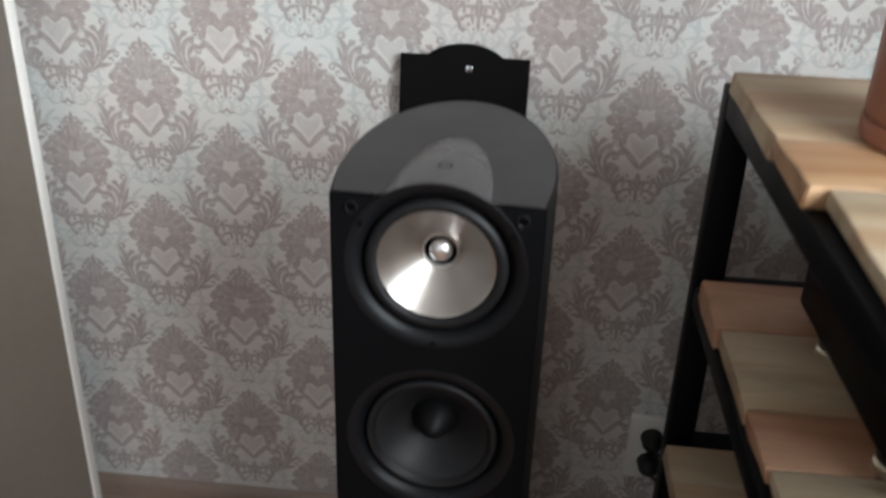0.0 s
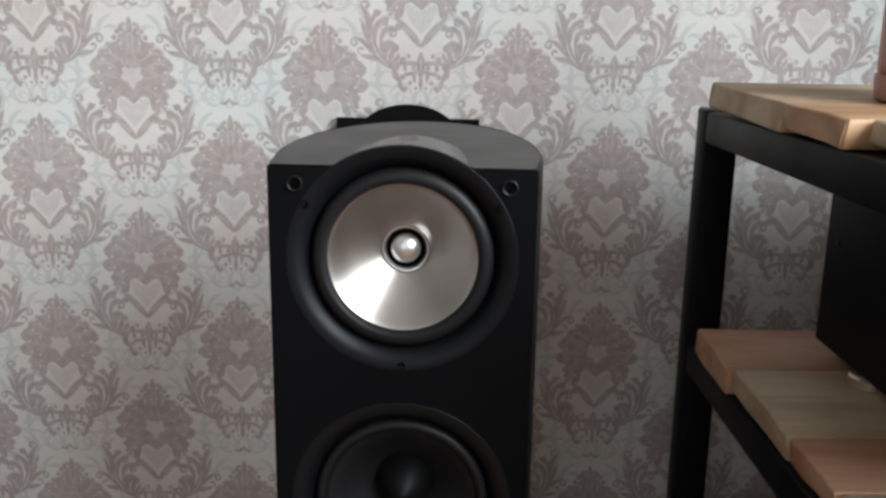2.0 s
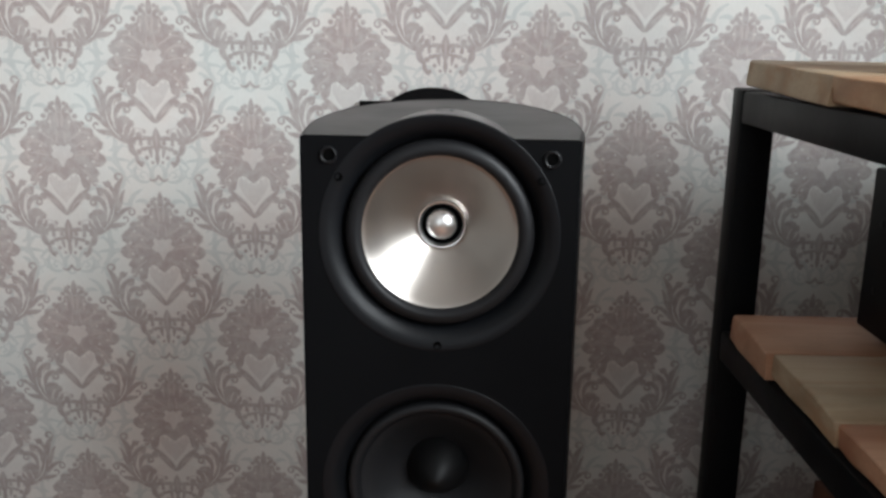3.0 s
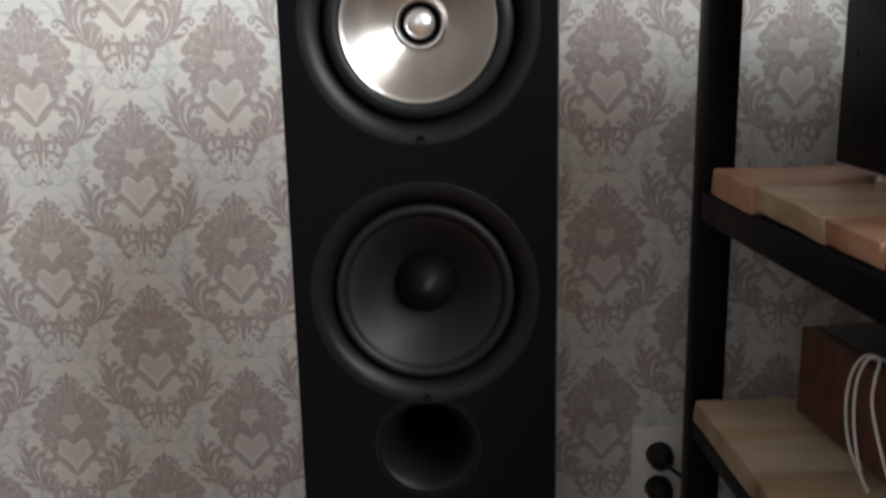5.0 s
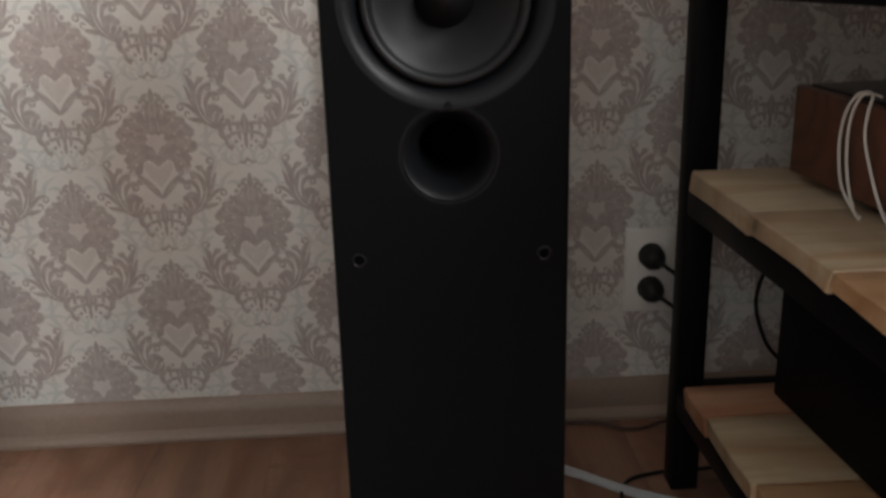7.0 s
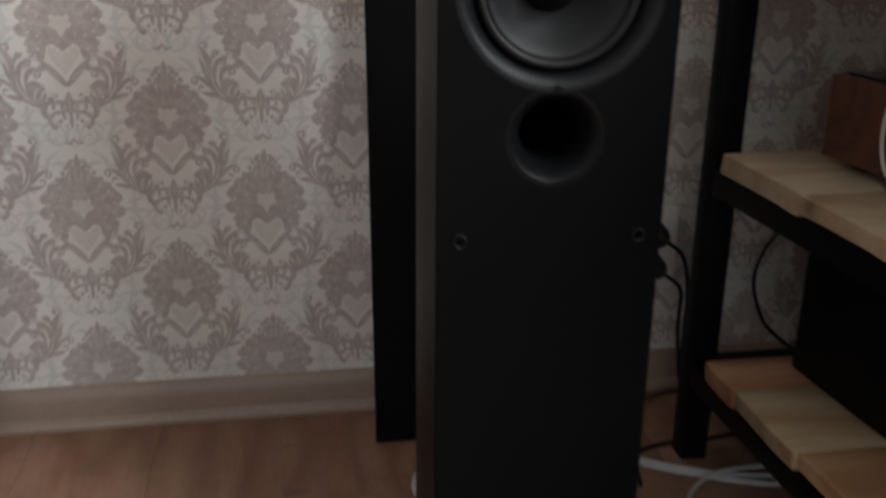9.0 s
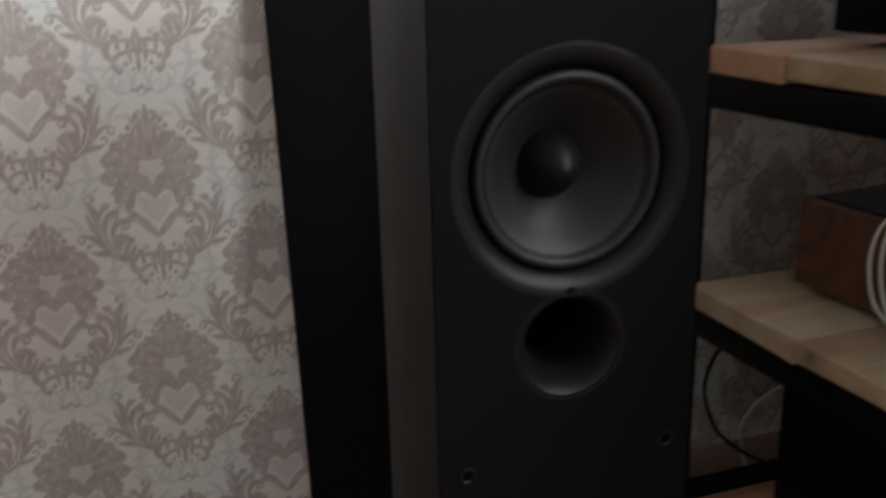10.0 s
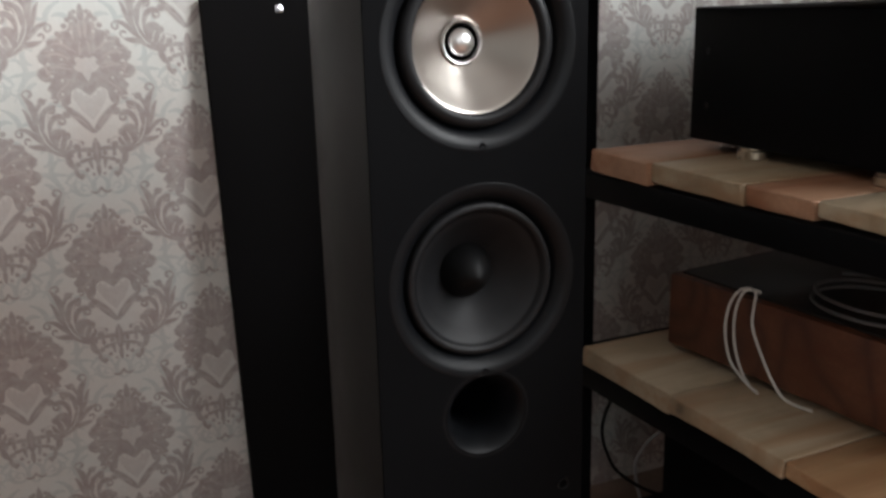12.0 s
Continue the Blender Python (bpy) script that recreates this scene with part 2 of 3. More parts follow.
def lathe(profile, n=64, cx=0.0, cz=0.0, bm=None):
    """Turns (radius, y) points round an axis along y through (cx, cz)."""
    bm = bm or bmesh.new()
    rings = []
    for r, y in profile:
        if r < 1e-6:
            rings.append([bm.verts.new((cx, y, cz))])
        else:
            rings.append([bm.verts.new((cx + r * math.cos(2 * math.pi * k / n), y, cz + r * math.sin(2 * math.pi * k / n))) for k in range(n)])
    for a, b in zip(rings, rings[1:]):
        for k in range(n):
            q = [a[k % len(a)], a[(k + 1) % n % len(a)], b[(k + 1) % n % len(b)], b[k % len(b)]]
            q = list(dict.fromkeys(q))
            if len(q) > 2:
                bm.faces.new(q)
    return bm


def upright(profile, n=48):
    """Turns (radius, z) points round the z axis."""
    bm = lathe([(r, -z) for r, z in profile], n)
    bmesh.ops.rotate(bm, verts=bm.verts[:], cent=(0, 0, 0), matrix=Matrix.Rotation(radians(-90), 3, "X"))
    return bm


def spline(pts, steps=10):
    """A smooth line through the points."""
    p = [Vector(q) for q in pts]
    p = [2 * p[0] - p[1], *p, 2 * p[-1] - p[-2]]
    out = []
    for a, b, c, d in zip(p, p[1:], p[2:], p[3:]):
        for k in range(steps):
            t = k / steps
            out.append(0.5 * (2 * b + (c - a) * t + (2 * a - 5 * b + 4 * c - d) * t * t + (3 * b - a - 3 * c + d) * t ** 3))
    return out + [p[-2]]


def sweep(pts, radius, n=10, steps=10, bm=None):
    """A round cord along a smooth line."""
    bm = bm or bmesh.new()
    line = spline(pts, steps)
    side = None
    rings = []
    for k, q in enumerate(line):
        way = (line[min(k + 1, len(line) - 1)] - line[max(k - 1, 0)]).normalized()
        if side is None:
            side = way.orthogonal().normalized()
        side = (side - way * side.dot(way)).normalized()
        up = way.cross(side)
        rings.append([bm.verts.new(q + radius * (math.cos(2 * math.pi * j / n) * side + math.sin(2 * math.pi * j / n) * up)) for j in range(n)])
    for a, b in zip(rings, rings[1:]):
        for j in range(n):
            bm.faces.new((a[j], a[(j + 1) % n], b[(j + 1) % n], b[j]))
    bm.faces.new(rings[0][::-1])
    bm.faces.new(rings[-1])
    return bm


# ---------- structure ----------
floor = tagged(part("floor", box(ROOM_X0, ROOM_X1, ROOM_Y0, ROOM_Y1, -0.06, -0.010), M_under), "reddish brown wood laminate floor of narrow boards", "floor", kind="structure")
ceiling = tagged(part("ceiling", box(ROOM_X0, ROOM_X1, ROOM_Y0, ROOM_Y1, ROOM_H, ROOM_H + 0.1), M_ceiling), "plain white painted ceiling", "ceiling", kind="structure")
wall_north = tagged(part("wall_north", box(ROOM_X0, ROOM_X1, ROOM_Y1, ROOM_Y1 + 0.12, -0.06, ROOM_H + 0.1), M_paper), "pale grey wall with taupe damask wallpaper", "wall", kind="structure")
wall_west = tagged(part("wall_west", box(ROOM_X0 - 0.12, ROOM_X0, ROOM_Y0 - 0.12, ROOM_Y1 + 0.12, -0.06, ROOM_H + 0.1), M_plaster), "plain grey painted side wall", "wall", kind="structure")


def around(win, lo, hi, make):
    """The four blocks of a wall round its window."""
    a, b, z0, z1 = win
    bm = bmesh.new()
    for u0, u1, w0, w1 in ((lo, a, -0.06, ROOM_H + 0.1), (b, hi, -0.06, ROOM_H + 0.1), (a, b, -0.06, z0), (a, b, z1, ROOM_H + 0.1)):
        make(bm, u0, u1, w0, w1)
    return bm


def glaze(name, win, make):
    """Frame, mullion, sill and panes in a window's opening."""
    a, b, z0, z1 = win
    c = (a + b) / 2
    w = thing(name, "unseen white framed window letting in soft daylight", "window", kind="structure")
    for u0, u1 in ((a, a + 0.06), (c - 0.03, c + 0.03), (b - 0.06, b)):
        part("window_frame", make(u0, u1, z0, z1, 0.08, 0.15, 0.006), M_white, w)
    for u0, u1 in ((a + 0.06, c - 0.03), (c + 0.03, b - 0.06)):
        for w0, w1 in ((z0, z0 + 0.06), (z1 - 0.06, z1)):
            part("window_frame", make(u0, u1, w0, w1, 0.081, 0.149, 0.006), M_white, w)
        pane = part("pane", make(u0, u1, z0 + 0.06, z1 - 0.06, 0.11, 0.116, 0.0), M_glass, w)
        pane.visible_shadow = False
    part("window_sill", make(a + 0.002, b - 0.002, z0 + 0.001, z0 + 0.03, -0.1, 0.079, 0.004), M_white, w)


wall_south = tagged(part("wall_south", around(SOUTH_FILL_WIN, ROOM_X0, ROOM_X1, lambda bm, u0, u1, w0, w1: box(u0, u1, ROOM_Y0 - 0.3, ROOM_Y0, w0, w1, bm=bm)), M_plaster), "plain grey painted wall with a window opening", "wall", kind="structure")
wall_east = tagged(part("wall_east", around(EAST_WIN, ROOM_Y0 - 0.12, ROOM_Y1 + 0.12, lambda bm, u0, u1, w0, w1: box(ROOM_X1, ROOM_X1 + 0.3, u0, u1, w0, w1, bm=bm)), M_plaster), "plain grey painted wall with a window opening", "wall", kind="structure")
glaze("unseen_fill_window", SOUTH_FILL_WIN, lambda u0, u1, w0, w1, d0, d1, bev: box(u0, u1, ROOM_Y0 - d1, ROOM_Y0 - d0, w0, w1, bev))
glaze("window_1", EAST_WIN, lambda u0, u1, w0, w1, d0, d1, bev: box(ROOM_X1 + d0, ROOM_X1 + d1, u0, u1, w0, w1, bev))

# skirting along the papered wall, with a sloped top and a rounded foot
prof = [(0, 0), (0.024, 0), (0.0255, 0.004), (0.024, 0.010), (0.018, 0.015), (0.0125, 0.019), (0.0115, 0.046), (0.010, 0.052), (0.004, 0.068), (0.0, 0.070)]
sk = bmesh.new()
ends = [[sk.verts.new((x, ROOM_Y1 - d, z)) for d, z in prof] for x in (ROOM_X0, ROOM_X1)]
for k in range(len(prof) - 1):
    sk.faces.new((ends[0][k], ends[1][k], ends[1][k + 1], ends[0][k + 1]))
sk.faces.new(ends[0]), sk.faces.new(ends[1][::-1])
bmesh.ops.recalc_face_normals(sk, faces=sk.faces[:])
tagged(part("baseboard", sk, M_skirting, smooth=50), "brown moulded plastic skirting board along the wall", "skirting board", kind="structure")


# ---------- floorstanding loudspeaker ----------
def half_width(d):
    if d < 0.085:
        return 0.106 + 0.008 * math.sin(math.pi / 2 * d / 0.085)
    return 0.114 * math.sqrt(max(0.0, 1 - ((d - 0.085) / 0.222) ** 2))


def plan(inset=0.0):
    """The cabinet's outline from above: flat front, bellied sides, round back."""
    ds = [0.307 * (1 - math.cos(math.pi * k / 36)) / 2 for k in range(37)]
    right = [(half_width(d), d) for d in ds]
    pts = right + [(-x, d) for x, d in reversed(right[:-1])]
    k = 1 - inset / 0.11
    return [(x * k, 0.12 + (d - 0.12) * (1 - inset / 0.15)) for x, d in pts]


def patch(bm, x0, x1, z0, z1, cx, cz, r, y, n=64):
    """A flat rectangle with a round hole."""
    ring, rim = [], []
    corners = [math.atan2(z - cz, x - cx) % (2 * math.pi) for x, z in ((x0, z0), (x1, z0), (x0, z1), (x1, z1))]
    for a in sorted([2 * math.pi * (k + 0.37) / n for k in range(n)] + corners):
        c, s = math.cos(a), math.sin(a)
        t = min(((x1 if c > 0 else x0) - cx) / c if abs(c) > 1e-9 else 9, ((z1 if s > 0 else z0) - cz) / s if abs(s) > 1e-9 else 9)
        t = max(t, r + 0.0016)
        ring.append(bm.verts.new((cx + r * c, y, cz + r * s)))
        rim.append(bm.verts.new((cx + t * c, y, cz + t * s)))
    m = len(ring)
    for k in range(m):
        bm.faces.new((ring[k], ring[(k + 1) % m], rim[(k + 1) % m], rim[k]))


SPK_H = 1.023
Z_UNIQ, Z_BASS, Z_PORT = 0.947, 0.733, 0.609
spk = thing("floorstanding_speaker", "tall black floorstanding loudspeaker with silver coaxial driver, grille removed", "loudspeaker", pose(-0.009, 0.699, 0, 0, 0, -2.2))

shell = bmesh.new()
outline = plan()
levels = [(0.0, 0.003), (0.004, 0.0), (SPK_H - 0.004, 0.0), (SPK_H, 0.003)]
rings = []
for z, inset in levels:
    rings.append([shell.verts.new((x, d, z)) for x, d in plan(inset)])
m = len(outline)
for a, b in zip(rings, rings[1:]):
    for k in range(m):
        if k == m - 1:
            continue
        shell.faces.new((a[k], a[k + 1], b[k + 1], b[k]))
shell.faces.new(rings[0][::-1])
bmesh.ops.recalc_face_normals(shell, faces=shell.faces[:])
part("cabinet", shell, M_black_vinyl, spk, "black curved cabinet sides", smooth=40)

top = bmesh.new()
edge = plan(0.003)
lip = edge[0][1]
# notched at the front, under the hump
low = [top.verts.new((x, d, SPK_H - 0.0005)) for x, d in edge + [(-0.05, lip), (-0.05, 0.024), (0.05, 0.024), (0.05, lip)]]
top.faces.new(low)
part("top_panel", top, M_top, spk, "grey satin top panel", smooth=0)

# the swelling on the top behind the upper driver's rim
swell = bmesh.new()
grid = []
for i in range(25):
    d = 0.300 * i / 24
    reach = 0.0922 * math.sqrt(max(0.0, 1 - (d / 0.300) ** 2))
    row = []
    for j in range(25):
        a = math.pi * (0.16 + 0.68 * j / 24)
        row.append(swell.verts.new((reach * math.cos(a) * 0.97, d - 0.0010, Z_UNIQ + reach * math.sin(a))))
    grid.append(row)
for a, b in zip(grid, grid[1:]):
    for j in range(24):
        swell.faces.new((a[j], a[j + 1], b[j + 1], b[j]))
oval = lathe([(0.0072, 0.0), (0.0072, -0.0005), (0.0062, -0.0006), (0.0058, -0.0002)], 40)
bmesh.ops.rotate(oval, verts=oval.verts[:], cent=(0, 0, 0), matrix=Matrix.Rotation(radians(-86), 3, "X"))
bmesh.ops.translate(oval, verts=oval.verts[:], vec=(0.001, 0.050, Z_UNIQ + 0.0922 * math.sqrt(1 - (0.050 / 0.300) ** 2) + 0.0002))
hump = part("driver_hump", swell, M_hump, spk, "rounded hump over the upper driver", smooth=60)
part("oval_mark", oval, M_top, hump, smooth=50)

baf = bmesh.new()
W = 0.1055
patch(baf, -W, W, 0.842, SPK_H - 0.001, 0, Z_UNIQ, 0.0915, -0.001)
patch(baf, -W, W, 0.640, 0.842, 0, Z_BASS, 0.0915, -0.001)
patch(baf, -W, W, 0.54, 0.640, 0, Z_PORT - 0.008, 0.0405, -0.001)
v = [baf.verts.new(q) for q in ((-W, -0.001, 0.002), (W, -0.001, 0.002), (W, -0.001, 0.54), (-W, -0.001, 0.54))]
baf.faces.new(v)
bmesh.ops.remove_doubles(baf, verts=baf.verts[:], dist=0.0002)
part("front_baffle", baf, M_baffle, spk, "matt black front baffle", smooth=0)


def driver(z, metal):
    flare = [(0.0924 - 0.0182 * u, -0.0013 + 0.0010 * u + 0.0128 * u ** 2.8) for u in (k / 14 for k in range(15))]
    part("driver_rim", lathe([(0.0928, -0.00100), (0.0926, -0.00122)] + flare + [(0.0741, 0.0190), (0.0690, 0.0195)], 96, 0, z), M_ring, spk, "flared black plastic rim", smooth=60)
    if metal:
        part("surround", lathe([(0.0736, 0.017), (0.0734, 0.0085), (0.0726, 0.0050), (0.0695, 0.0024), (0.0655, 0.0016), (0.0628, 0.0024), (0.0612, 0.0054), (0.0605, 0.0090), (0.0596, 0.0108)], 96, 0, z), M_rubber, spk, "black rubber surround", smooth=60)
        part("cone", lathe([(0.0607, 0.0082), (0.0600, 0.0085), (0.0572, 0.0112), (0.050, 0.0185), (0.042, 0.0258), (0.034, 0.0325), (0.027, 0.0378), (0.0195, 0.0425)], 128, 0, z), M_alu, spk, "spun aluminium cone", smooth=60)
        tw = part("tweeter", lathe([(0.0197, 0.0428), (0.0196, 0.0402), (0.0190, 0.0388), (0.0182, 0.0390), (0.0174, 0.0408), (0.0166, 0.0425), (0.0160, 0.0450)], 64, 0, z), M_dome, spk, "polished tweeter collar", smooth=50)
        # the gap's shade is painted as a black ring between collar and dome
        part("tweeter_gap_shade", lathe([(0.0168, 0.0425), (0.0145, 0.0440), (0.0115, 0.0430)], 48, 0, z), M_hollow_shade, tw, smooth=50)
        part("dome", lathe([(0.0126 * math.cos(math.radians(a)), 0.0435 - 0.0095 * math.sin(math.radians(a))) for a in range(0, 91, 9)], 48, 0, z), M_dome, tw, "silver tweeter dome", smooth=80)
    else:
        part("surround", lathe([(0.0736, 0.017), (0.0733, 0.0090), (0.0726, 0.0062), (0.0700, 0.0040), (0.0665, 0.0052), (0.0645, 0.0082), (0.0632, 0.0104), (0.0620, 0.0112)], 96, 0, z), M_rubber, spk, "black rubber surround", smooth=60)
        part("cone", lathe([(0.0624, 0.0110), (0.0590, 0.0128), (0.052, 0.0200), (0.044, 0.0275), (0.036, 0.0350), (0.030, 0.0400), (0.0260, 0.0430)], 96, 0, z), M_cone, spk, "dark grey bass cone", smooth=60)
        part("dust_cap", lathe([(0.0268, 0.0432), (0.0240, 0.0370), (0.0195, 0.0290), (0.0140, 0.0210), (0.0085, 0.0150), (0.0042, 0.0118), (0.0016, 0.0107), (0.0, 0.0104)], 64, 0, z), M_cap, spk, "pointed black dust cap", smooth=60)


driver(Z_UNIQ, True)
driver(Z_BASS, False)
port = part("bass_port", lathe([(0.0446, -0.00106)] + [(0.0440 - 0.0165 * u, -0.00114 + 0.027 * u ** 2.1) for u in (k / 14 for k in range(15))] + [(0.0270, 0.034), (0.0268, 0.11)], 72, 0, Z_PORT - 0.008), M_ring, spk, "flared black bass port", smooth=60)
# black disc paints the darkness down the tube
part("port_shade_disc", lathe([(0.0272, 0.105), (0.0, 0.105)], 40, 0, Z_PORT - 0.008), M_hollow_shade, port)
for x, z in ((-0.084, 1.008), (0.084, 1.008), (-0.084, 0.506), (0.084, 0.508)):
    s = part("grille_socket", lathe([(0.0068, -0.001), (0.0066, -0.0026), (0.0056, -0.0030), (0.0046, -0.0024), (0.0043, 0.0004)], 28, x, z), M_rim, spk, "round dark grille socket", smooth=50)
    # black disc in place of the shade inside the socket
    part("socket_shade_disc", lathe([(0.0044, -0.0016), (0.0, -0.0016)], 20, x, z), M_hollow_shade, s)
for z0, turns in ((Z_UNIQ, (30, 150, 270)), (Z_BASS, (270,))):
    for a in turns:
        x, z = 0.0885 * math.cos(math.radians(a)), z0 + 0.0885 * math.sin(math.radians(a))
        part("screw", lathe([(0.0034, 0.002), (0.0033, -0.0012), (0.0028, -0.0015), (0.0021, -0.0010), (0.0, -0.0008)], 20, x, z), M_hollow_shade, spk, smooth=50)

# ---------- the loudspeaker's grille, leaning on the wall behind it ----------
LEAN_G = math.degrees(math.asin(0.113 / 1.0))
grille = thing("speaker_grille", "detached black cloth speaker grille leaning against the wallpaper", "speaker grille", pose(-0.029, 1.192, 0.0, -LEAN_G, 0, 0))
g = bmesh.new()
edge = [(-0.101, 0.002), (0.101, 0.002), (0.101, 0.997)]
for k in range(25):
    a = math.radians(38 + 104 * k / 24)
    edge.append((0.075 * math.cos(a) / math.cos(math.radians(38)) * 0.78, 0.997 + 0.0195 * (math.sin(a) - math.sin(math.radians(38))) / (1 - math.sin(math.radians(38)))))
edge.append((-0.101, 0.997))
front = [g.verts.new((x, 0.0, z)) for x, z in edge]
back = [g.verts.new((x, 0.018, z)) for x, z in edge]
g.faces.new(front)
g.faces.new(back[::-1])
for k in range(len(edge)):
    g.faces.new((front[k], back[k], back[(k + 1) % len(edge)], front[(k + 1) % len(edge)]))
bmesh.ops.recalc_face_normals(g, faces=g.faces[:])
sharp = [e for e in g.edges if abs(e.verts[0].co.y - e.verts[1].co.y) < 1e-6]
bmesh.ops.bevel(g, geom=sharp, offset=0.003, segments=2, profile=0.5, affect="EDGES")
part("cloth_panel", g, M_fabric, grille, "black grille cloth", smooth=30)
part("badge", box(0.002, 0.0125, -0.0022, -0.0002, 0.9745, 0.985, 0.0006), M_badge, grille, "small silver badge")

# ---------- tall taupe panel by the corner ----------
door = thing("door_leaf", "tall taupe laminate door leaf with a white edge, standing ajar", "door", pose(-0.700, 1.215, 0.012))
part("leaf", box(-0.80, -0.004, -0.012, 0.012, 0.0, 2.03, 0.001), M_door, door, "smooth taupe laminate face")
part("edge_band", box(-0.004, 0.0, -0.012, 0.012, 0.0, 2.03, 0.001), M_edge, door, "white edge band")


# ---------- steel and pine rack ----------
RX0, RX1, RY0, RY1 = 0.328, 1.42, 0.27, 1.120
TUBE = 0.040
RISE = 0.030
TOPS = (1.066, 0.780, 0.497, 0.199)
THICK = 0.034
rack = thing("storage_rack", "black welded steel rack with thick pine board shelves", "shelf rack")
post_mesh = mesh_of("post", box(-0.02, 0.02, -0.02, 0.02, 0.0, 1.031, 0.003), M_steel)
for x in (RX0 + 0.02, RX1 - 0.02):
    for y in (RY1 - 0.02, RY0 + 0.02):
        p = new("post", post_mesh)
        p.parent, p.location = rack, (x, y, 0)
side_mesh = mesh_of("side_rail", box(-0.0195, 0.0195, RY0 + TUBE, RY1 - TUBE, -0.036, 0, 0.003), M_steel)
side_mesh.transform(Matrix(((1, 0, 0, 0), (0, 1, 0, 0), (0, -RISE, 1, RISE * 1.03), (0, 0, 0, 1))))
long_mesh = mesh_of("long_rail", box(RX0 + TUBE, RX1 - TUBE, -0.0195, 0.0195, -TUBE, 0, 0.003), M_steel)
for top_z in TOPS:
    for x in (RX0 + 0.02, RX1 - 0.02):
        p = new("side_rail", side_mesh)
        p.parent, p.location = rack, (x, 0, top_z - THICK - 0.001)
    for y in (RY1 - 0.02, RY0 + 0.02):
        p = new("long_rail", long_mesh)
        p.parent, p.location = rack, (0, y, top_z - THICK - 0.001 + RISE * (1.03 - y))

# boards run along the wall; their sawn ends do not line up
# for each shelf: where a board starts in y and in x, and its tone
BOARDS = {
    1.066: [(1.050, 0.322, "b"), (0.818, 0.325, "o"), (0.690, 0.343, "w"), (0.50, 0.336, "o"), (0.385, 0.332, "b"), (0.285, 0.33, "")],
    0.780: [(1.033, 0.324, "p"), (0.905, 0.331, "b"), (0.742, 0.334, "p"), (0.645, 0.338, "w"), (0.50, 0.336, "o"), (0.385, 0.332, "b"), (0.285, 0.33, "")],
    0.497: [(1.031, 0.318, "w"), (0.838, 0.319, "w"), (0.643, 0.318, "o"), (0.50, 0.322, "b"), (0.385, 0.321, "p"), (0.285, 0.32, "")],
    0.199: [(1.022, 0.320, "p"), (0.935, 0.322, "b"), (0.780, 0.331, "o"), (0.62, 0.325, "b"), (0.50, 0.322, "b"), (0.385, 0.321, "p"), (0.285, 0.32, "")],
}
rnd = random.Random(7)
for top_z, cuts in BOARDS.items():
    for (y1, x0, tone), (y0, _, _) in zip(cuts, cuts[1:]):
        length, width = 1.44 - x0 + rnd.uniform(-0.02, 0.02), y1 - y0 - 0.002
        b = bmesh.new()
        tilt, rake = rnd.uniform(-0.005, 0.005), rnd.uniform(-0.003, 0.003)
        c = 0.0022
        thick = THICK - RISE * (1.03 - (y0 + y1) / 2) - RISE * width / 2
        lower = [(c * 0.3, c * 0.3), (c, 0), (width * 0.35, rnd.uniform(-0.0005, 0.0003)), (width * 0.7, rnd.uniform(-0.0005, 0.0003)), (width - c, 0), (width - c * 0.3, c * 0.3)]
        section = [(0, c)] + lower + [(width, c), (width, thick - c), (width - c * 0.3, thick - c * 0.3), (width - c, thick)]
        section += [(width * 0.7, thick + rnd.uniform(-0.0003, 0.0006)), (width * 0.35, thick + rnd.uniform(-0.0003, 0.0006)), (c, thick), (c * 0.3, thick - c * 0.3), (0, thick - c)]
        ns = len(section)
        cols = []
        for x, shrink in ((0.0, 0.0022), (0.0008, 0.0008), (0.0026, 0.0), (0.15, 0.0), (0.4, 0.0), (0.75, 0.0), (length, 0.0)):
            wob = rnd.uniform(-0.0012, 0.0012)
            ring = []
            for yy, zz in section:
                off = tilt * (yy / width - 0.5) + rake * (zz / thick - 0.5) + 0.0042 * noise.noise((yy * 48 + x0 * 91, zz * 60, top_z * 9)) if x < 0.01 else 0.0
                ring.append(b.verts.new((x + off, yy + wob + shrink * (1 if yy < width / 2 else -1) * (abs(yy / width - 0.5) > 0.45), zz + shrink * (1 if zz < thick / 2 else -1))))
            cols.append(ring)
        for a, d in zip(cols, cols[1:]):
            for j in range(ns):
                b.faces.new((a[j], a[(j + 1) % ns], d[(j + 1) % ns], d[j]))
        b.faces.new(cols[0])
        b.faces.new(cols[-1][::-1])
        bmesh.ops.recalc_face_normals(b, faces=b.faces[:])
        plank = part("plank", b, M_pine[tone], rack, smooth=25)
        plank.location = (x0, y0 + 0.001, top_z - thick)

# ---------- flower pot on the top shelf ----------
pot = thing("flower_pot", "glazed terracotta flower pot on a saucer", "flower pot", pose(0.483, 0.822, 1.066))
part("saucer", upright([(0.0, 0.0), (0.069, 0.0), (0.073, 0.003), (0.0745, 0.022), (0.0735, 0.0245), (0.071, 0.0235), (0.069, 0.008), (0.0, 0.006)], 64), M_terracotta, pot, "terracotta saucer", smooth=40)
part("pot_body", upright([(0.0, 0.007), (0.066, 0.007), (0.0685, 0.012), (0.0700, 0.024), (0.0722, 0.028), (0.0728, 0.034), (0.0735, 0.175), (0.0765, 0.179), (0.0785, 0.184), (0.0790, 0.212), (0.0775, 0.216), (0.0725, 0.214), (0.071, 0.19), (0.0, 0.188)], 64), M_terracotta, pot, smooth=40)
part("soil", upright([(0.0, 0.196), (0.05, 0.197), (0.0718, 0.193)], 40), M_soil, pot, "dark potting soil")

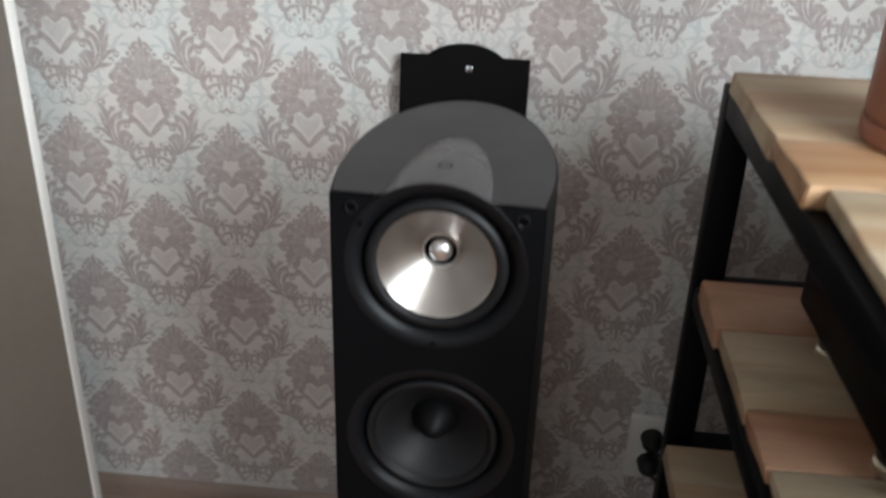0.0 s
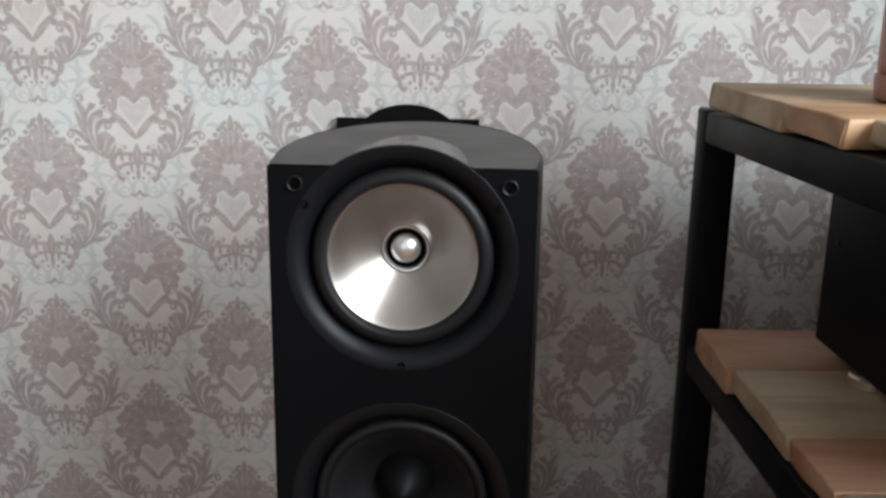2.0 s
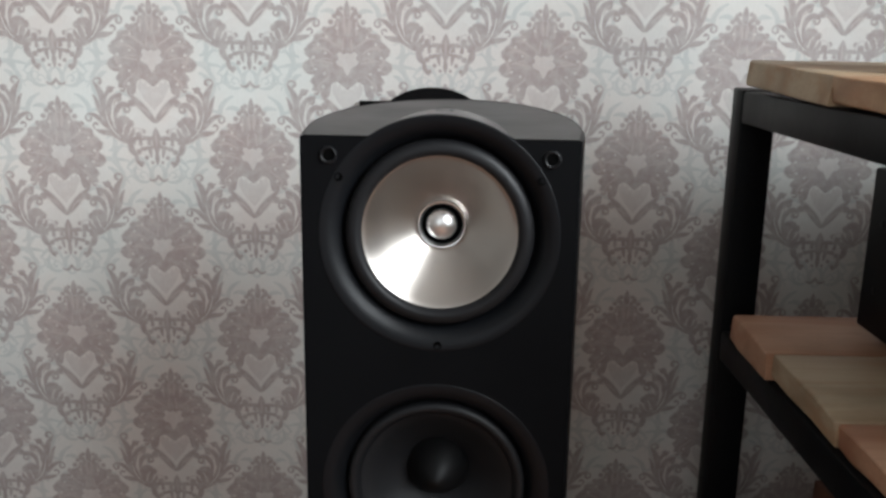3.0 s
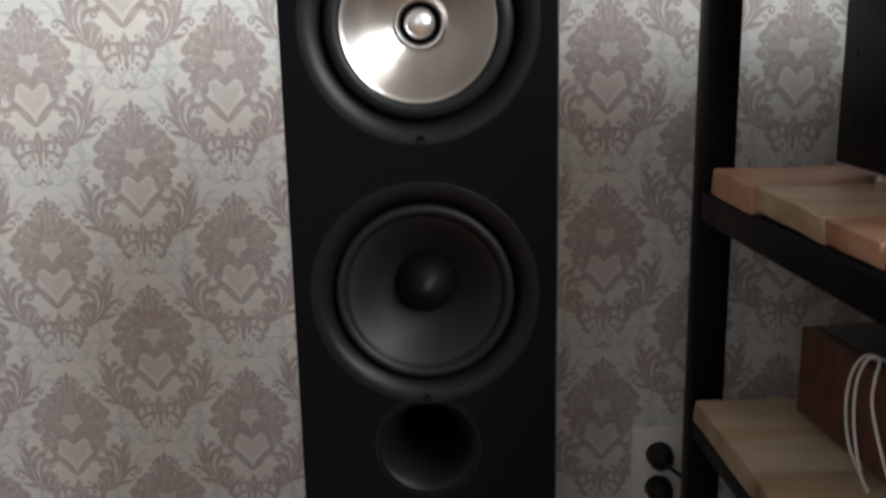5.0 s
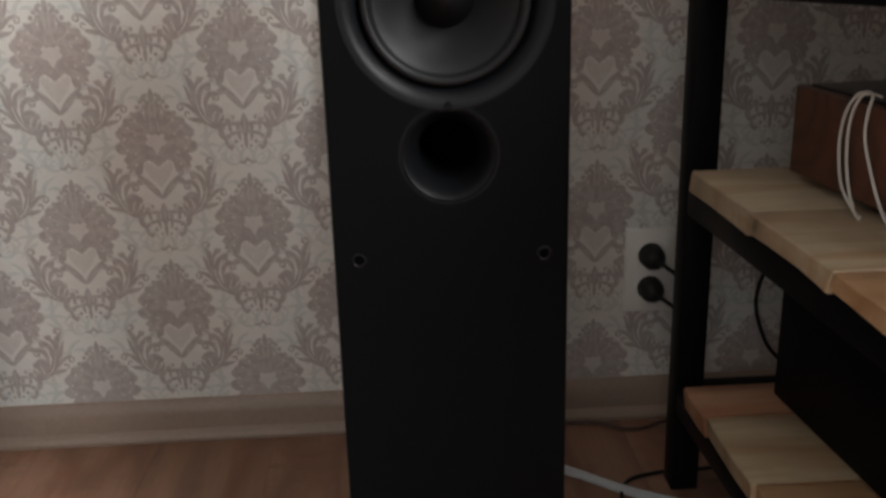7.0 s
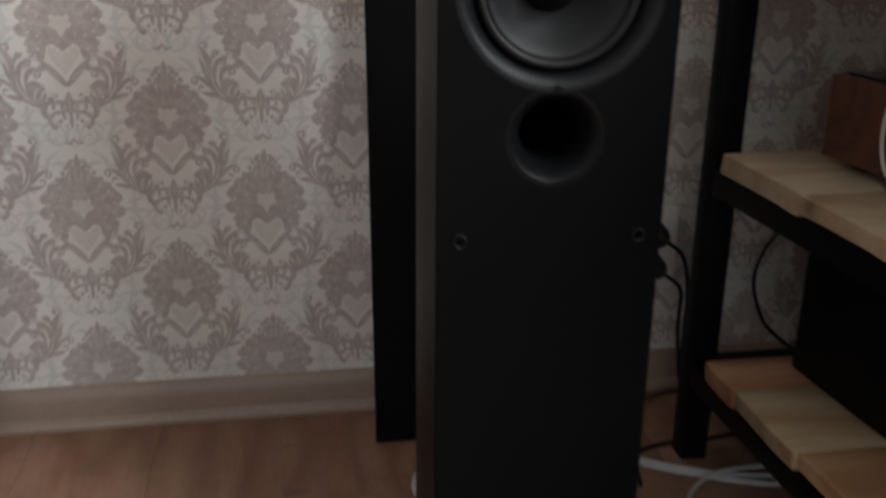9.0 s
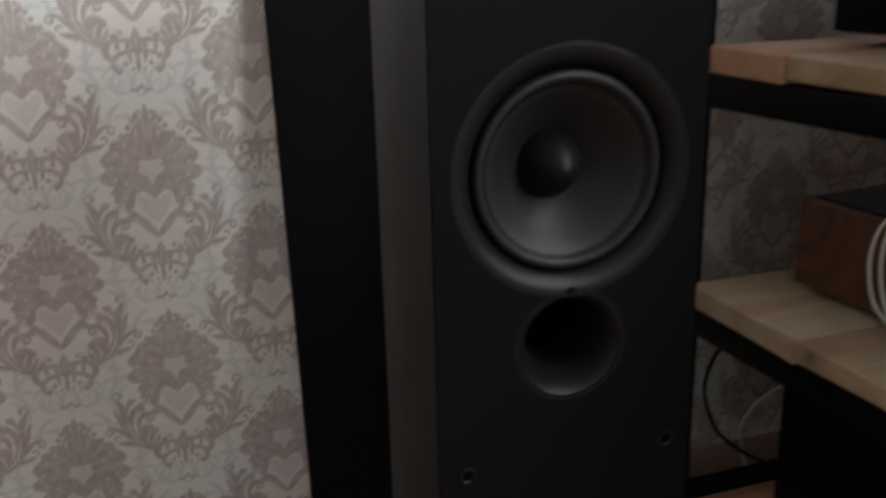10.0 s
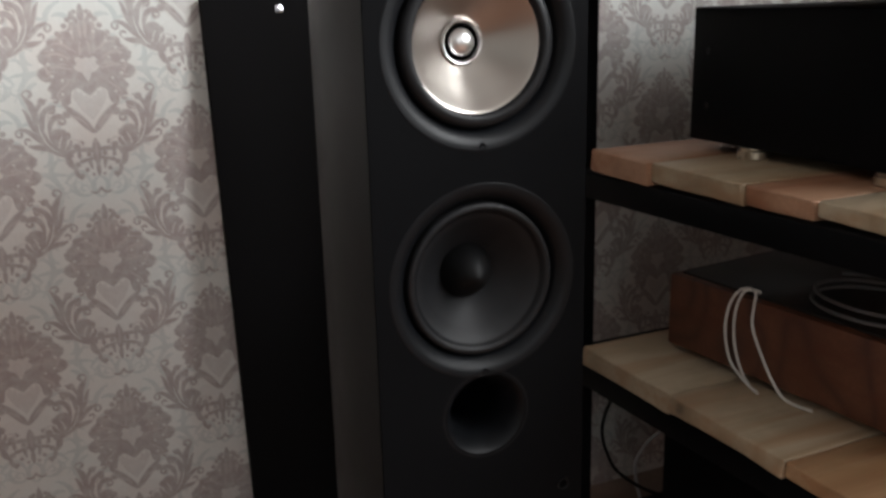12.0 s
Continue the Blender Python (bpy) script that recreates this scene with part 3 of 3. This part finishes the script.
# ---------- amplifier on the second shelf ----------
amp = thing("amplifier", "matt black hi-fi amplifier on silver feet", "amplifier", pose(0.437, 0.966, 0.780, 0, 0, 1.5))
part("case", box(0, 0.43, -0.36, 0, 0.014, 0.184, 0.003), M_case, amp, "black steel case")
part("front_panel", box(-0.002, 0.432, -0.372, -0.3605, 0.012, 0.186, 0.003), M_case, amp)
foot = mesh_of("foot", upright([(0.0, 0.0), (0.019, 0.0), (0.0205, 0.002), (0.0205, 0.0105), (0.018, 0.0125), (0.018, 0.0145), (0.0, 0.0145)], 40), M_gold)
for x, y in ((0.014, -0.105), (0.41, -0.105), (0.014, -0.31), (0.41, -0.31)):
    f = tagged(new("foot", foot), "champagne metal foot")
    f.parent, f.location = amp, (x, y, 0)
for y, z in ((-0.03, 0.06), (-0.03, 0.13), (-0.33, 0.06), (-0.33, 0.13)):
    s = lathe([(0.0, -0.0012), (0.0036, -0.0008), (0.0042, 0.0)], 16)
    bmesh.ops.rotate(s, verts=s.verts[:], cent=(0, 0, 0), matrix=Matrix.Rotation(radians(-90), 3, "Z"))
    bmesh.ops.translate(s, verts=s.verts[:], vec=(0, y, z))
    part("screw", s, M_screw, amp)

# ---------- wooden-cased receiver on the third shelf ----------
rec = thing("wooden_receiver", "brown veneered wooden audio case with dark top", "audio receiver", pose(0.412, 0.962, 0.497, 0, 0, 5.5))
part("case", box(0, 0.42, -0.40, 0, 0.012, 0.113, 0.002), M_mahogany, rec, "reddish brown wood veneer")
part("top_plate", box(0.012, 0.408, -0.388, -0.012, 0.1132, 0.1165, 0.0012), M_plate, rec, "smoked dark top plate")
for x, y in ((0.04, -0.04), (0.38, -0.04), (0.04, -0.36), (0.38, -0.36)):
    part("foot", box(x - 0.015, x + 0.015, y - 0.015, y + 0.015, 0.0, 0.0125, 0.002), M_rubber, rec)

# ---------- black box on the lowest shelf ----------
sub = thing("subwoofer", "matt black box-shaped subwoofer on the lowest shelf", "subwoofer", pose(0.424, 0.978, 0.199, 0, 0, 4.0))
part("cabinet", box(0, 0.52, -0.40, 0, 0.006, 0.172, 0.004), M_case, sub)
for x, y in ((0.03, -0.03), (0.49, -0.03), (0.03, -0.37), (0.49, -0.37)):
    part("foot", upright([(0.0, 0.0), (0.014, 0.0), (0.014, 0.0065), (0.0, 0.0065)], 20), M_rubber, sub).location = (x, y, 0)

# ---------- wall socket with two plugs ----------
sock = thing("wall_socket", "white double wall socket on the damask wall", "power socket", pose(0.349, ROOM_Y1, 0.262))
fr = box(-0.041, 0.041, -0.011, 0.0, -0.071, 0.071, 0.003)
part("faceplate", fr, M_white, sock, "white plastic frame")
for z in (0.027, -0.029):
    part("socket_well", lathe([(0.0235, -0.0108), (0.0232, -0.0128), (0.0215, -0.0130), (0.0205, -0.0112)], 40, 0, z), M_white, sock, smooth=50)
    # black floor puts the well's shade into the colour
    part("well_floor", lathe([(0.0206, -0.0114), (0.0, -0.0114)], 32, 0, z), M_hollow_shade, sock)
for z, tail in ((0.027, -0.30), (-0.029, -0.25)):
    plug = thing("power_plug", "round black power plug in the wall socket", "power plug", pose(0.349, ROOM_Y1, 0.262 + z), group="plugs in the wall socket")
    part("plug_body", lathe([(0.0, -0.0116), (0.0190, -0.0116), (0.0195, -0.014), (0.0192, -0.030), (0.0165, -0.038), (0.010, -0.046), (0.0065, -0.050), (0.0, -0.050)], 36), M_cord, plug, smooth=40)
    zf = 0.006 - 0.262 - z
    part("cord", sweep([(0, -0.048, 0), (0.012, -0.061, -0.005), (0.034, -0.062, -0.03), (0.044 + z * 0.2, -0.055, -0.10), (0.05, -0.06, zf + 0.03), (0.07, -0.08, zf), (0.13, -0.11 - z, zf), (0.22, -0.10, zf)], 0.0033), M_cord, plug)


# ---------- cables ----------
def cable(label, pts, radius, material, category="cable"):
    return tagged(part("cable", sweep(pts, radius), material), label, category)


cable("thin brown cord lying along the skirting board", [(0.10, 1.20, 0.004), (0.17, 1.285, 0.004), (0.225, 1.292, 0.004), (0.265, 1.285, 0.004), (0.305, 1.262, 0.004), (0.340, 1.265, 0.004), (0.375, 1.283, 0.004), (0.44, 1.29, 0.004)], 0.003, M_brown_cord)
cable("grey flat cable lying on the laminate floor", [(-0.06, 1.015, 0.005), (-0.086, 1.045, 0.005), (-0.078, 1.095, 0.005), (-0.03, 1.165, 0.005), (0.05, 1.215, 0.005), (0.13, 1.185, 0.005), (0.19, 1.145, 0.005), (0.262, 1.085, 0.005), (0.33, 1.045, 0.005), (0.41, 1.018, 0.005), (0.52, 1.005, 0.005)], 0.0045, M_grey_cord)
cable("grey flat cable lying on the laminate floor", [(0.05, 1.222, 0.005), (0.14, 1.165, 0.005), (0.20, 1.125, 0.005), (0.27, 1.068, 0.005), (0.34, 1.030, 0.005), (0.43, 0.995, 0.005), (0.55, 0.985, 0.005)], 0.0045, M_grey_cord)
cable("pale looped cable on the floor under the rack", [(0.54, 1.03, 0.014), (0.44, 1.028, 0.014), (0.36, 1.020, 0.015), (0.305, 0.985, 0.012), (0.285, 0.94, 0.005), (0.31, 0.87, 0.005), (0.37, 0.82, 0.005), (0.45, 0.80, 0.005)], 0.003, M_grey_cord)
cable("black cord curled on the floor behind the rack", [(0.24, 1.02, 0.004), (0.265, 1.10, 0.004), (0.32, 1.125, 0.004), (0.40, 1.13, 0.004), (0.50, 1.15, 0.004)], 0.003, M_cord)
cable("black cord hanging in a loop behind the rack", [(0.62, 1.11, 0.42), (0.55, 1.19, 0.36), (0.515, 1.23, 0.30), (0.503, 1.25, 0.23), (0.520, 1.25, 0.165), (0.548, 1.245, 0.125), (0.60, 1.22, 0.09), (0.70, 1.2, 0.05)], 0.0032, M_cord)
cable("grey cord hanging behind the rack", [(0.75, 1.16, 0.30), (0.68, 1.21, 0.24), (0.625, 1.245, 0.195), (0.592, 1.25, 0.165), (0.578, 1.25, 0.13), (0.59, 1.24, 0.06), (0.62, 1.2, 0.006)], 0.003, M_grey_cord)
# white flex hanging in loops over the wooden case
TOPZ = 0.617
cable("white twin flex looped over the wooden case", [(0.414, 0.788, 0.5005), (0.418, 0.812, 0.503), (0.4185, 0.843, 0.522), (0.4175, 0.854, 0.560), (0.4185, 0.850, 0.595), (0.424, 0.840, 0.6165), (0.431, 0.828, 0.6215), (0.428, 0.815, 0.6185), (0.4235, 0.812, 0.603), (0.4230, 0.811, 0.575), (0.4255, 0.787, 0.532), (0.428, 0.763, 0.504), (0.4265, 0.738, 0.5005), (0.432, 0.715, 0.5005)], 0.0018, M_white_cord)
cable("white twin flex looped over the wooden case", [(0.411, 0.783, 0.5005), (0.416, 0.805, 0.503), (0.419, 0.828, 0.524), (0.4190, 0.839, 0.556), (0.4195, 0.839, 0.592), (0.425, 0.833, 0.6165), (0.434, 0.827, 0.6195), (0.440, 0.818, 0.6178)], 0.0018, M_white_cord)
cable("pale coil of cable on the wooden case", [(0.52 + 0.075 * math.cos(0.6 * k) * (1 - 0.01 * k), 0.70 + 0.09 * math.sin(0.6 * k), 0.617 + 0.0009 * k) for k in range(24)], 0.0024, M_coil)

# ---------- damask print on the wallpaper ----------
STEP_X, STEP_Z = 0.136, 0.135
FIRST_X, FIRST_Z = -0.42, 1.043


class Print:
    """Flat shapes in millimetres, x to the side and z up, mirrored about x = 0; each lies a hair above the last."""

    def __init__(self):
        self.v, self.f, self.level = [], [], 0

    def poly(self, pts, mirror=False):
        for s in ((1, -1) if mirror else (1,)):
            self.level += 1
            q = [Vector((s * x, z, 0)) for x, z in pts]
            n = len(self.v)
            self.v += [(p.x, p.y, self.level) for p in q]
            for t in geometry.tessellate_polygon([q]):
                self.f.append(tuple(n + k for k in t))

    def ribbon(self, left, right, mirror=True):
        for s in ((1, -1) if mirror else (1,)):
            self.level += 1
            n, m = len(self.v), len(left)
            self.v += [(s * x, z, self.level) for x, z in (*left, *right)]
            for k in range(m - 1):
                self.f.append((n + k, n + k + 1, n + m + k + 1))
                self.f.append((n + k, n + m + k + 1, n + m + k))

    def stroke(self, p0, p1, p2, p3, w0, wm, w1, mirror=True, n=12):
        """A leaf-like stroke along a cubic curve, with its widths at start, middle and end."""
        P = [Vector(p) for p in (p0, p1, p2, p3)]
        left, right = [], []
        for k in range(n + 1):
            t = k / n
            c = (1 - t) ** 3 * P[0] + 3 * t * (1 - t) ** 2 * P[1] + 3 * t * t * (1 - t) * P[2] + t ** 3 * P[3]
            d = 3 * (1 - t) ** 2 * (P[1] - P[0]) + 6 * t * (1 - t) * (P[2] - P[1]) + 3 * t * t * (P[3] - P[2])
            d = Vector((-d.y, d.x)).normalized()
            w = max(0.3, ((1 - t) * (1 - 2 * t) * w0 + 4 * t * (1 - t) * wm + t * (2 * t - 1) * w1) / 2)
            left.append(tuple(c + d * w)), right.append(tuple(c - d * w))
        self.ribbon(left, right, mirror)

    def dot(self, x, z, r, mirror=True, n=12):
        self.poly([(x + r * math.cos(2 * math.pi * k / n), z + r * math.sin(2 * math.pi * k / n)) for k in range(n)], mirror and x != 0)

    def curl(self, x, z, r, start, turns, w, n=22):
        """A ribbon wound into a small volute."""
        out, inn = [], []
        for k in range(n + 1):
            t = k / n
            a, q = math.radians(start) + 2 * math.pi * turns * t, r * (1 - 0.75 * t)
            ww = w * (0.5 + 0.7 * t) / 2
            out.append((x + (q + ww) * math.cos(a), z + (q + ww) * math.sin(a)))
            inn.append((x + (q - ww) * math.cos(a), z + (q - ww) * math.sin(a)))
        self.ribbon(out, inn)


def smooth_loop(half, steps=5, scallop=0.0, waves=0):
    """A closed outline from its right half, with a scalloped edge."""
    line = [(q.x, q.y) for q in spline([(x, z, 0) for x, z in half], steps)]
    full = line + [(-x, z) for x, z in reversed(line[1:-1])]
    out = []
    for k, (x, z) in enumerate(full):
        a = k / len(full)
        s = 1 + scallop * math.sin(2 * math.pi * waves * a)
        out.append((x * s, z * s))
    return out


class Fringed(Print):
    """Ink that bleeds a little: every stroke has a wider, paler one under it."""

    halo = Print()

    def stroke(self, p0, p1, p2, p3, w0, wm, w1, mirror=True, n=12):
        super().stroke(p0, p1, p2, p3, w0 * 0.85, wm * 0.88, w1 * 0.85, mirror, n)
        self.halo.stroke(p0, p1, p2, p3, w0 + 1.3, wm + 1.4, w1 + 1.3, mirror, n)

    def dot(self, x, z, r, mirror=True, n=12):
        super().dot(x, z, r * 0.9, mirror, n)
        self.halo.dot(x, z, r + 0.8, mirror, n)

    def curl(self, x, z, r, start, turns, w, n=22):
        super().curl(x, z, r, start, turns, w * 0.9, n)
        self.halo.curl(x, z, r, start, turns, w + 1.2, n)


dark, vein, mid_tone, heart, pale, faint, wash = Fringed(), Print(), Print(), Print(), Print(), Print(), Print()
# bulb-shaped medallion with lobed edges under a small crown
MEDALLION = smooth_loop([(0, 57), (14, 56), (18, 47), (27, 44), (33, 37), (43, 35), (47, 26), (54, 20), (58, 9), (52, 2), (60, -4), (60, -13), (53, -19), (46, -20), (51, -28), (47, -34), (48, -41), (38, -43), (36, -50), (27, -50), (24, -42), (22, -33), (14, -29), (6, -35), (0, -40)], 5)
dark.poly(MEDALLION)
dark.halo.poly([(x * 1.03, z * 1.03 + 0.1) for x, z in MEDALLION])
for x, z, r in ((22, 52, 3.6), (12, 64, 3.8), (31, 42, 3.6), (43, 32, 3.2), (56, 14, 3.4), (59, -9, 3.4)):
    dark.dot(x, z, r)
dark.stroke((0, 58), (0, 64), (0, 72), (0, 81), 6, 9, 0.6, False)
dark.stroke((5, 56), (8, 62), (12, 64), (13, 71), 4, 6, 1)
# paler veins, star and curls inside it
vein.stroke((3, 36), (2, 44), (6, 50), (3, 58), 2, 5, 1)
vein.stroke((12, 34), (15, 42), (11, 48), (14, 54), 2, 4, 1)
vein.stroke((18, 20), (24, 30), (32, 32), (40, 29), 1, 4, 1)
vein.stroke((20, 8), (30, 18), (42, 20), (50, 14), 1, 4, 1)
vein.stroke((18, -4), (30, -2), (40, 2), (46, -2), 1, 3, 1)
vein.stroke((24, -20), (30, -28), (38, -30), (42, -38), 1, 3, 1)
mid_tone.poly(smooth_loop([(0, 11), (5, 9), (10, 12), (14, 8), (12, 3), (16, -2), (12, -7), (7, -9), (4, -14), (2, -18), (0, -21)], 4))
vein.stroke((7, 14), (5, 20), (7, 26), (4, 32), 2.5, 2.5, 0.6)
vein.stroke((10, 16), (15, 22), (22, 26), (33, 30), 1.0, 2.2, 0.6)
vein.stroke((49, 3), (53, -3), (48, -9), (42, -5), 3.0, 4.0, 0.6)
vein.stroke((22, 1), (28, 4), (34, 3), (39, 1), 0.6, 2.0, 0.6)
# blushing heart between two leaves
heart.poly(smooth_loop([(0, -43), (4, -39), (8, -40), (10, -33), (14, -36), (17, -31), (20, -34), (22, -40), (18, -49), (13, -58), (6, -66), (0, -73)], 4))
wash.poly(smooth_loop([(0, -30), (20, -26), (34, -46), (30, -66), (12, -84), (0, -92)], 4))
wash.poly(smooth_loop([(0, -84), (24, -80), (40, -96), (36, -118), (30, -134), (0, -138)], 4))
wash.stroke((40, -112), (62, -104), (66, -76), (54, -48), 14, 30, 16)
dark.stroke((0, -90), (8, -80), (21, -62), (36, -50), 4, 10, 2.5)
dark.stroke((0, -89), (5, -84), (10, -78), (16, -74), 4, 6, 1)
vein.stroke((7, -82), (12, -72), (20, -66), (30, -66), 1, 3, 0.6)
# branching scrolls
dark.stroke((30, -119), (50, -119), (72, -96), (72, -62), 4, 11.9, 7.9)
dark.stroke((72, -66), (72, -54), (75, -46), (85, -33), 7.9, 9.2, 0.8)
dark.stroke((66, -86), (66, -68), (60, -54), (45, -51), 4, 10.6, 4)
dark.stroke((70, -58), (66, -48), (62, -42), (54, -42), 4, 5.3, 0.8)
dark.stroke((66, -98), (76, -90), (80, -80), (93, -79), 6.6, 6.6, 4)
dark.curl(93, -85, 6.2, 90, -0.95, 3.2)
dark.stroke((56, -108), (66, -104), (76, -106), (85, -101), 5.3, 7.9, 0.8)
dark.stroke((56, -90), (58, -70), (46, -60), (36, -68), 2.6, 7.9, 6.6)
dark.curl(40, -72, 5.5, 130, 0.8, 4.6)
dark.stroke((50, -106), (57, -94), (48, -84), (37, -88), 7.9, 15.8, 6.6)
dark.stroke((44, -112), (42, -104), (40, -98), (37, -92), 4, 7.9, 4)
dark.dot(25, -108, 4.6)
dark.stroke((26, -110), (30, -117), (36, -118), (42, -116), 4, 4, 2.6)
mid_tone.stroke((20, -112), (16, -104), (22, -96), (32, -98), 1, 3, 1)
pale.stroke((56, -100), (62, -86), (62, -70), (55, -58), 0.5, 1.8, 0.5)
pale.stroke((50, -112), (62, -104), (68, -90), (69, -74), 0.5, 1.3, 0.5)
vein.stroke((62, -70), (58, -62), (54, -58), (48, -57), 1, 3, 1)
# bow and drops below
dark.stroke((0, -97), (0, -108), (0, -120), (0, -133), 1, 13, 4, False)
dark.stroke((0, -114), (10, -112), (24, -111), (36, -114), 6, 6, 4)
dark.stroke((10, -112), (11, -120), (10, -130), (8, -140), 3, 6, 1)
dark.stroke((22, -112), (24, -118), (22, -126), (17, -130), 3, 5, 3)
dark.stroke((35, -114), (39, -122), (37, -132), (29, -137), 4, 9, 4)
dark.stroke((3, -124), (10, -126), (18, -126), (26, -131), 3, 5, 2)
dark.stroke((29, -136), (31, -144), (26, -148), (22, -154), 4, 6, 1)
dark.stroke((0, -132), (0, -138), (0, -144), (0, -150), 3, 6, 1, False)
dark.dot(15, -140, 2.8)
dark.dot(7, -147, 2.0)
vein.stroke((0, -102), (0, -110), (0, -118), (0, -126), 0.6, 3, 0.6, False)
pale.stroke((8, -123), (14, -122), (20, -123), (27, -126), 0.5, 1.5, 0.5)
dark.stroke((0, -165), (3, -174), (9, -175), (14, -170), 2, 3.6, 0.8)
# hooked tips and small leaves on the scrolls
dark.curl(51, -57, 5.5, 60, 0.8, 4.2)
dark.curl(61, -45, 4.2, 100, 0.8, 3.4)
dark.stroke((60, -112), (52, -104), (50, -98), (54, -90), 4, 7, 2)
dark.stroke((74, -84), (80, -72), (78, -62), (86, -52), 2, 6, 1)
dark.stroke((44, -116), (36, -110), (30, -104), (32, -98), 4, 6, 2)
for x, z, r in ((32, -63, 5.2), (36, -92, 5.6), (18, -103, 3.6), (62, -44, 4.4), (26, -132, 3.8), (22, -148, 3.2), (8, 70, 3.0), (17, 60, 3.4)):
    dark.dot(x, z, r)
for x, z, r in ((40, 22, 2.2), (47, 4, 2.4), (44, -12, 2.2), (34, -36, 2.4), (28, 32, 2.0), (14, 44, 2.2), (30, 10, 1.8), (32, -18, 2.0)):
    mid_tone.dot(x, z, r)
dark.curl(77, -34, 6.5, 10, 0.75, 4.2)
dark.curl(84, -95, 5, -70, 0.7, 3.6)
dark.curl(44, -44, 4.5, 80, 0.75, 3.6)
vein.curl(46, 16, 6, 40, 0.7, 2.4)
vein.curl(50, -10, 5.5, -30, -0.7, 2.4)
vein.curl(38, -38, 5, 200, 0.7, 2.2)
vein.curl(28, 38, 5, 90, -0.7, 2.2)
# faint vines in the ground
faint.stroke((64, -8), (86, -14), (92, -40), (76, -60), 2, 7, 1.5)
faint.stroke((64, 22), (96, 34), (100, 66), (78, 82), 2, 7, 1.5)
faint.stroke((40, 62), (58, 58), (70, 72), (60, 92), 2, 6, 1.5)
faint.stroke((92, -20), (104, 0), (120, -4), (124, -24), 2, 7, 1.5)
faint.stroke((12, 96), (30, 90), (40, 104), (30, 120), 2, 6, 1.5)
faint.stroke((40, -146), (62, -138), (84, -150), (88, -130), 2, 7, 1.5)
faint.stroke((46, -122), (62, -128), (66, -142), (54, -150), 2, 7, 1.5)
faint.stroke((70, 34), (82, 20), (78, 4), (66, 4), 2, 7, 1.5)
faint.stroke((24, 84), (44, 76), (48, 58), (40, 50), 2, 7, 1.5)
faint.stroke((74, 82), (90, 92), (112, 84), (112, 62), 2, 7, 1.5)
faint.stroke((0, 90), (14, 100), (12, 116), (0, 120), 2, 7, 1.5)
faint.stroke((64, -20), (74, -22), (80, -30), (76, -40), 2, 7, 1.5)
faint.stroke((92, -100), (104, -92), (116, -98), (118, -112), 2, 7, 1.5)
faint.stroke((100, -70), (112, -64), (122, -70), (124, -84), 2, 7, 1.5)
faint.curl(92, 16, 8, 140, 0.9, 2.8)
faint.curl(22, 104, 7, 200, -0.9, 2.8)
faint.curl(80, 52, 12, 0, 0.9, 3.0)
faint.curl(52, 92, 9, 180, -0.9, 3.0)
faint.curl(46, -164, 9, 90, 0.9, 3.0)
faint.curl(104, -30, 11, 20, 0.9, 3.0)


def print_layer(name, shapes, lift, material):
    flat = np.array(shapes.v)
    base, rise = flat[:, :2] * 0.001, flat[:, 2] * 0.000002
    tris = np.array(shapes.f)
    verts, faces = [], []
    count = 0
    for u in range(-14, 15):
        for k in range(-12, 9):
            if (u + k) % 2:
                continue
            x, z = FIRST_X + STEP_X * u, FIRST_Z - STEP_Z * k
            if not (ROOM_X0 + 0.10 < x < ROOM_X1 - 0.10 and 0.04 < z < ROOM_H - 0.1):
                continue
            pts = base + (x, z)
            pts[:, 1] = np.maximum(pts[:, 1], 0.050)
            verts.append(np.column_stack((pts[:, 0], ROOM_Y1 - lift - rise, pts[:, 1])))
            faces.append(tris + count)
            count += len(pts)
    me = bpy.data.meshes.new(name)
    me.from_pydata(np.concatenate(verts).tolist(), [], np.concatenate(faces).tolist())
    me.materials.append(material)
    ob = new(name, me)
    ob.parent = wall_north
    return tagged(ob, kind="stuff")


print_layer("faint_vine_print", faint, 0.00006, M_faint)
print_layer("wash_print", wash, 0.00013, M_wash)
print_layer("fringe_print", dark.halo, 0.00015, M_halo)
print_layer("damask_print", dark, 0.00038, M_print)
print_layer("vein_print", vein, 0.00061, M_vein)
print_layer("heart_print", heart, 0.00068, M_blush)
print_layer("blush_print", mid_tone, 0.00072, M_blush)
print_layer("pale_print", pale, 0.0008, M_paper)

# ---------- laminate boards ----------
BW, BL = 0.193, 1.21
board_mesh = mesh_of("floor_board", box(0.0, BL - 0.0003, 0.0, BW - 0.0003, -0.010, 0.0, 0.0004, 1), M_laminate)
column = 0
x = ROOM_X0
while x < ROOM_X1 - 0.01:
    y = ROOM_Y0 - (column * 0.41) % BL
    while y < ROOM_Y1 - 0.02:
        y0, y1 = max(y, ROOM_Y0), min(y + BL, ROOM_Y1)
        b = new("floor_board", board_mesh)
        b.parent = floor
        b.matrix_basis = Matrix.Translation((x + BW, y0, 0)) @ Matrix.Rotation(radians(90), 4, "Z") @ Matrix.Diagonal(((y1 - y0) / BL, 1, 1, 1))
        y += BL
    x += BW
    column += 1
